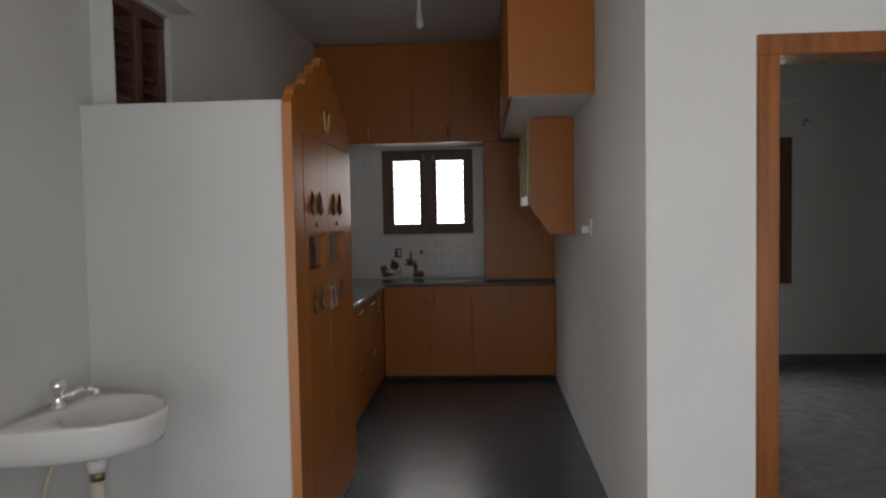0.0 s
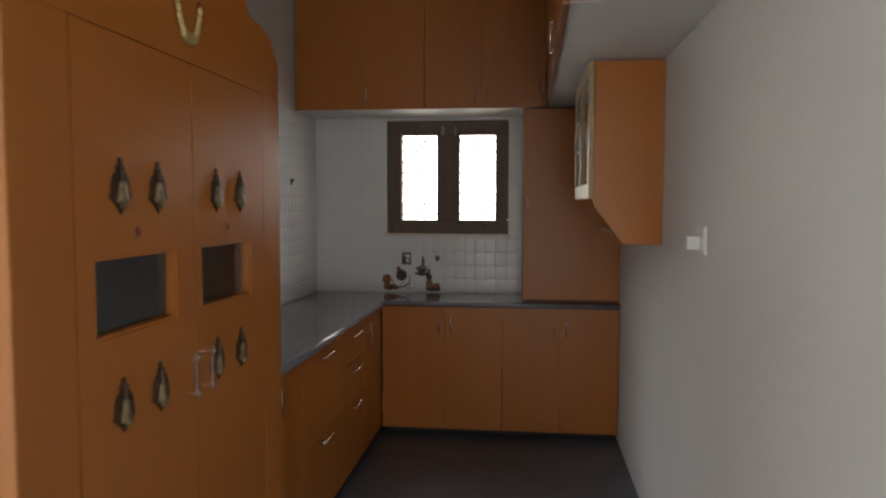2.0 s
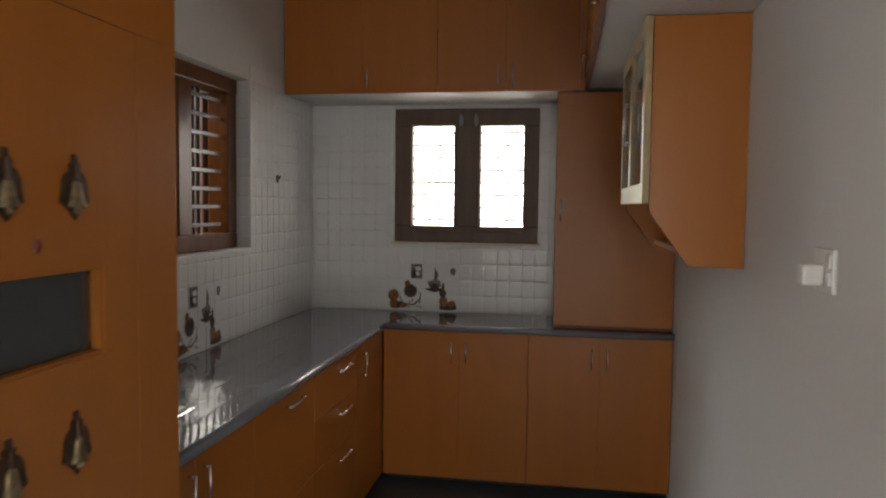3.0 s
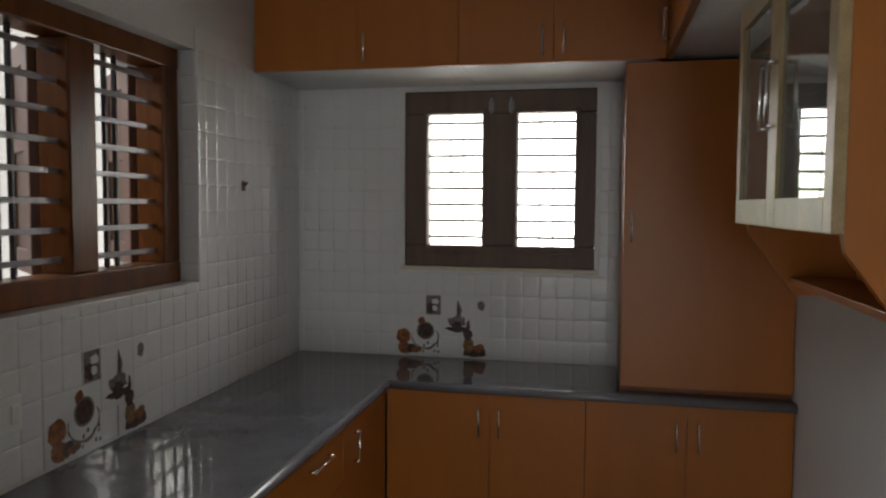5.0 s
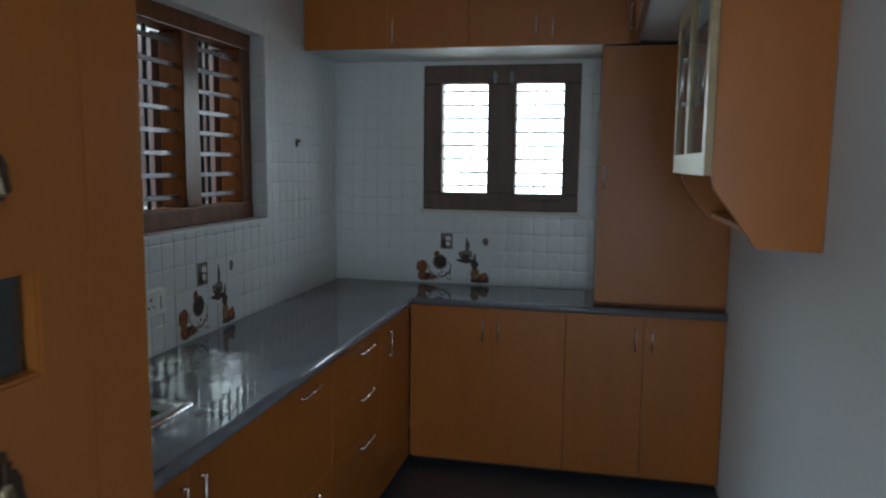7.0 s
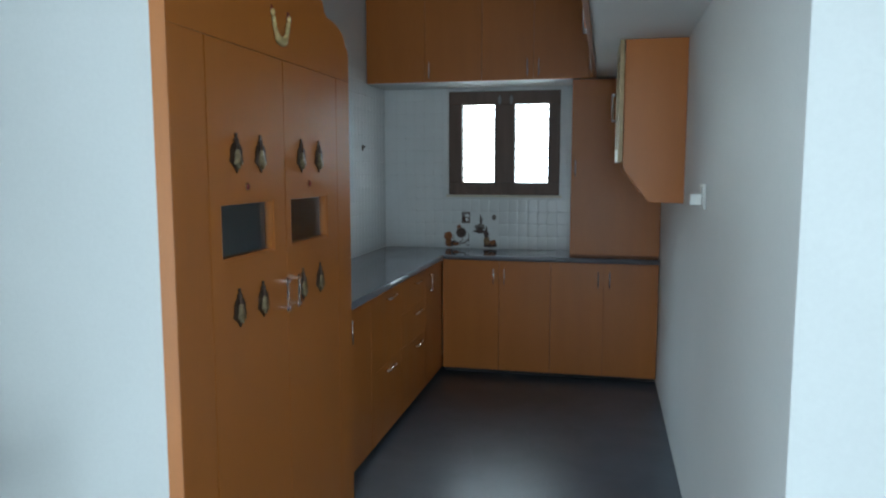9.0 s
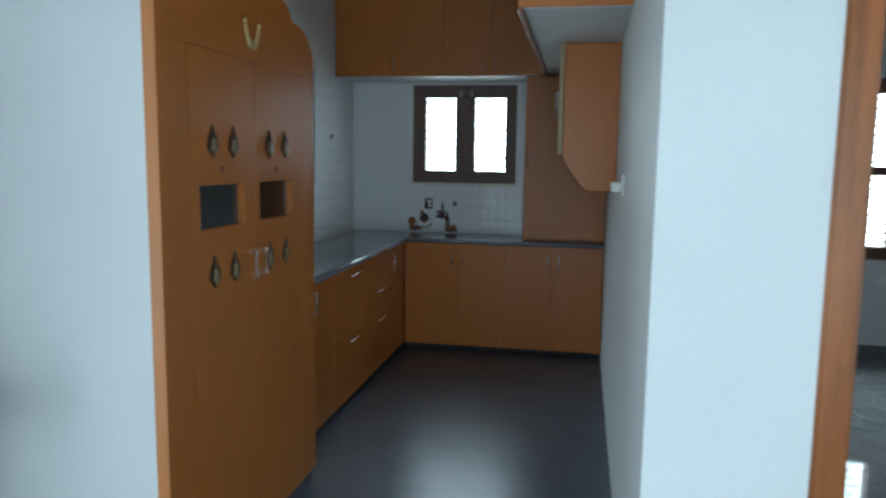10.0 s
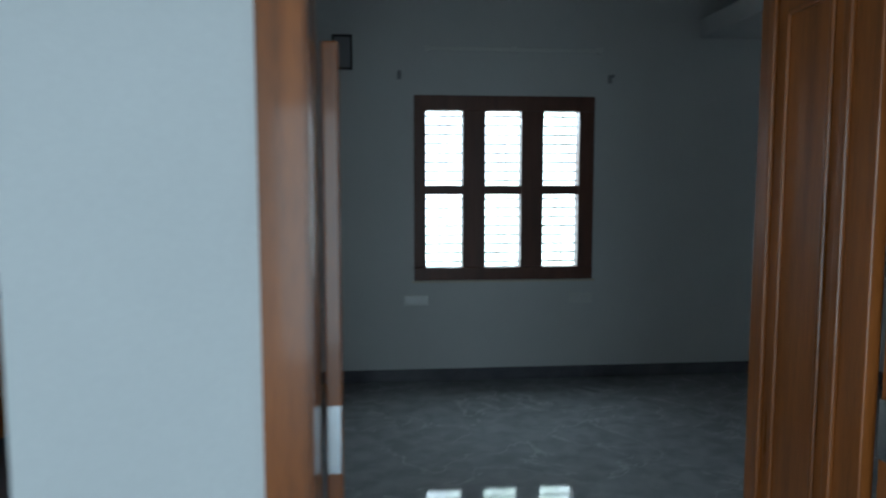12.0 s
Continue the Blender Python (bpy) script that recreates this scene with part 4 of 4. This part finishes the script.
def art_cell(i, j):
    """Cells covered by flat printed tiles, in columns and rows from the art's corner."""
    return (0 <= i < 3 and 0 <= j < 2) or (i == 2 and j == 2) or (3 <= i < 5 and 1 <= j < 3) or (i == 5 and j == 2) or (4 <= i < 6 and j == 0) or (i == 5 and j == 1)


rest = bmesh.new()


def tile_at(parent, pos, turn, single, fit):
    m = Matrix.Translation(pos) @ Matrix.Rotation(turn, 4, "Z") @ Matrix.Diagonal((1, fit[0], fit[1], 1))
    if single:
        ob = new("tile", TILE_W)
        ob.parent = parent
        ob.matrix_basis = Matrix.Translation(-PLACE[parent.name]) @ m
    else:
        rest.from_mesh(TILE_W)
        rest.verts.ensure_lookup_table()
        for v in rest.verts[-len(TILE_W.vertices):]:
            v.co = m @ v.co


def tiles(parent, u_from, u_to, u_art, put, gap, near):
    """Lays the field from the art's corner outwards and cuts tiles at the ends and round the window gap (u0, u1, z0, z1)."""
    global rest
    rest = bmesh.new()
    n = 0
    for i in range(math.floor((u_from - u_art) / TW), math.ceil((u_to - u_art) / TW)):
        for j in range(0, 13):
            a, b = max(u_art + i * TW, u_from), min(u_art + (i + 1) * TW, u_to)
            c, d2 = ART_Z + j * TH, ART_Z + (j + 1) * TH
            if art_cell(i, j):
                continue
            if b > gap[0] and a < gap[1] and d2 > gap[2] and c < gap[3]:
                cuts = ((a, min(b, gap[0]), c, d2), (max(a, gap[1]), b, c, d2), (a, b, c, min(d2, gap[2])), (a, b, max(c, gap[3]), d2))
                a, b, c, d2 = max(cuts, key=lambda q: max(0, q[1] - q[0]) * max(0, q[3] - q[2]))
            if b - a < 0.012 or d2 - c < 0.012:
                continue
            u, z = (a + b) / 2, (c + d2) / 2
            one = near(u, z) and n < 300
            put(u, z, one, ((b - a) / TW, (d2 - c) / TH))
            n += one
    me = bpy.data.meshes.new("tile_field")
    rest.to_mesh(me)
    rest.free()
    me.materials.append(TILE)
    ob = new("tile_field", me)
    ob.parent = parent
    ob.location = -PLACE[parent.name]
    tagged(ob, kind="stuff")


tiles(west, 4.30, YT, ART_Y, lambda u, z, s, f: tile_at(west, Vector((XT - 0.004, u, z)), 0, s, f), (WL[0], WL[1], WL[2], 2.2), lambda u, z: z < 1.75 and u > 5.0)
tiles(north, XT, -0.034, ART_X, lambda u, z, s, f: tile_at(north, Vector((u, YT + 0.004, z)), -math.pi / 2, s, f), (-1.018, -0.12, 1.284, 2.11), lambda u, z: z < 1.4)


# tiled return beside the side window
for j in range(9):
    c, d2 = max(ART_Z + (j + 4) * TH, WL[2] + 0.002), min(ART_Z + (j + 5) * TH, WL[3] - 0.004)
    if d2 - c > 0.012:
        tile_at(west, Vector((XT - 0.0375, WL[1] - 0.0005, (c + d2) / 2)), -math.pi / 2, True, (0.066 / TW, (d2 - c) / TH))


def disc(bm, to, u, v, ru, rv, depth, mi, n=18, wob=0.0, seed=0):
    rnd = random.Random(seed)
    pts = []
    for k in range(n):
        a = 2 * math.pi * k / n
        q = 1 + wob * (rnd.random() - 0.5) * 2
        pts.append(to(u + ru * q * math.cos(a), v + rv * q * math.sin(a), depth))
    vs = [bm.verts.new(p) for p in pts]
    bm.faces.new(vs).material_index = mi


def art(parent, to):
    """Printed tiles: cup, biscuits, splash, grinder, beans, on flat white glaze; to(u, v, depth) maps to the wall."""
    plates = [(0, 0, 3, 2), (2, 2, 3, 3), (3, 1, 5, 3), (5, 2, 6, 3), (4, 0, 6, 1), (5, 1, 6, 2)]
    for a, b, c, dd in plates:
        bm = bmesh.new()
        g = 0.001
        pts = [(a * TW + g, b * TH + g), (c * TW - g, b * TH + g), (c * TW - g, dd * TH - g), (a * TW + g, dd * TH - g)]
        lo = [bm.verts.new(to(*q, -0.006)) for q in pts]
        hi = [bm.verts.new(to(*q, 0.002)) for q in pts]
        bm.faces.new(lo[::-1])
        bm.faces.new(hi)
        for k in range(4):
            bm.faces.new((lo[k], lo[(k + 1) % 4], hi[(k + 1) % 4], hi[k]))
        make("printed_tile", bm, TILE, parent)
    bm = bmesh.new()
    # cup and saucer seen from above
    disc(bm, to, 0.150, 0.085, 0.066, 0.055, 0.0030, 3, 22, 0.05, 1)
    disc(bm, to, 0.148, 0.092, 0.060, 0.053, 0.0034, 0, 22)
    disc(bm, to, 0.150, 0.118, 0.042, 0.042, 0.0038, 3, 22)
    disc(bm, to, 0.150, 0.118, 0.034, 0.034, 0.0042, 1, 20)
    disc(bm, to, 0.128, 0.165, 0.018, 0.018, 0.0038, 2, 6, 0.2, 2)
    # biscuits
    disc(bm, to, 0.045, 0.09, 0.034, 0.036, 0.0036, 2, 18, 0.08, 3)
    disc(bm, to, 0.05, 0.035, 0.030, 0.030, 0.0040, 2, 18, 0.1, 4)
    disc(bm, to, 0.085, 0.032, 0.022, 0.020, 0.0044, 1, 14, 0.25, 5)
    disc(bm, to, 0.105, 0.028, 0.024, 0.014, 0.0046, 2, 12, 0.3, 6)
    for k in range(9):
        rnd = random.Random(k + 20)
        disc(bm, to, 0.13 + 0.085 * rnd.random(), 0.015 + 0.05 * rnd.random(), 0.005, 0.007, 0.0045, 1 if k % 2 else 3, 8, 0.3, k)
    # swirl tile
    bm.faces.new([bm.verts.new(to(u, v, 0.0030)) for u, v in ((0.152, 0.194), (0.221, 0.194), (0.221, 0.283), (0.152, 0.283))]).material_index = 3
    disc(bm, to, 0.178, 0.226, 0.022, 0.028, 0.0034, 1, 14, 0.3, 8)
    disc(bm, to, 0.196, 0.255, 0.018, 0.014, 0.0036, 0, 14, 0.2, 9)
    disc(bm, to, 0.194, 0.224, 0.012, 0.014, 0.0038, 0, 12, 0.2, 10)
    # splash over a saucer
    disc(bm, to, 0.300, 0.130, 0.055, 0.014, 0.0030, 1, 18, 0.25, 11)
    disc(bm, to, 0.298, 0.165, 0.036, 0.030, 0.0028, 3, 16, 0.45, 12)
    disc(bm, to, 0.306, 0.20, 0.014, 0.036, 0.0032, 3, 14, 0.5, 13)
    disc(bm, to, 0.302, 0.225, 0.006, 0.034, 0.0036, 1, 10, 0.3, 14)
    disc(bm, to, 0.30, 0.152, 0.026, 0.016, 0.0036, 1, 12, 0.4, 15)
    # small leaf tile
    disc(bm, to, 0.41, 0.24, 0.018, 0.026, 0.0030, 3, 12, 0.3, 16)
    # grinder with beans
    disc(bm, to, 0.375, 0.028, 0.055, 0.024, 0.0030, 1, 16, 0.2, 17)
    disc(bm, to, 0.352, 0.058, 0.026, 0.036, 0.0034, 4, 12, 0.12, 18)
    disc(bm, to, 0.348, 0.105, 0.022, 0.028, 0.0036, 1, 12, 0.2, 19)
    disc(bm, to, 0.350, 0.142, 0.008, 0.030, 0.0038, 1, 10, 0.2, 20)
    disc(bm, to, 0.402, 0.045, 0.024, 0.022, 0.0036, 2, 12, 0.3, 21)
    bmesh.ops.recalc_face_normals(bm, faces=bm.faces)
    return bm


def to_west(u, v, dpt):
    return (XT - 0.002 + dpt, ART_Y + u, ART_Z + v)


def to_north(u, v, dpt):
    return (ART_X + u, YT + 0.002 - dpt, ART_Z + v)


for parent, to in ((west, to_west), (north, to_north)):
    bm = art(parent, to)
    ob = make("tile_print", bm, [TILE, COFFEE, COOKIE, GREYPRINT, MUSTARD], parent)
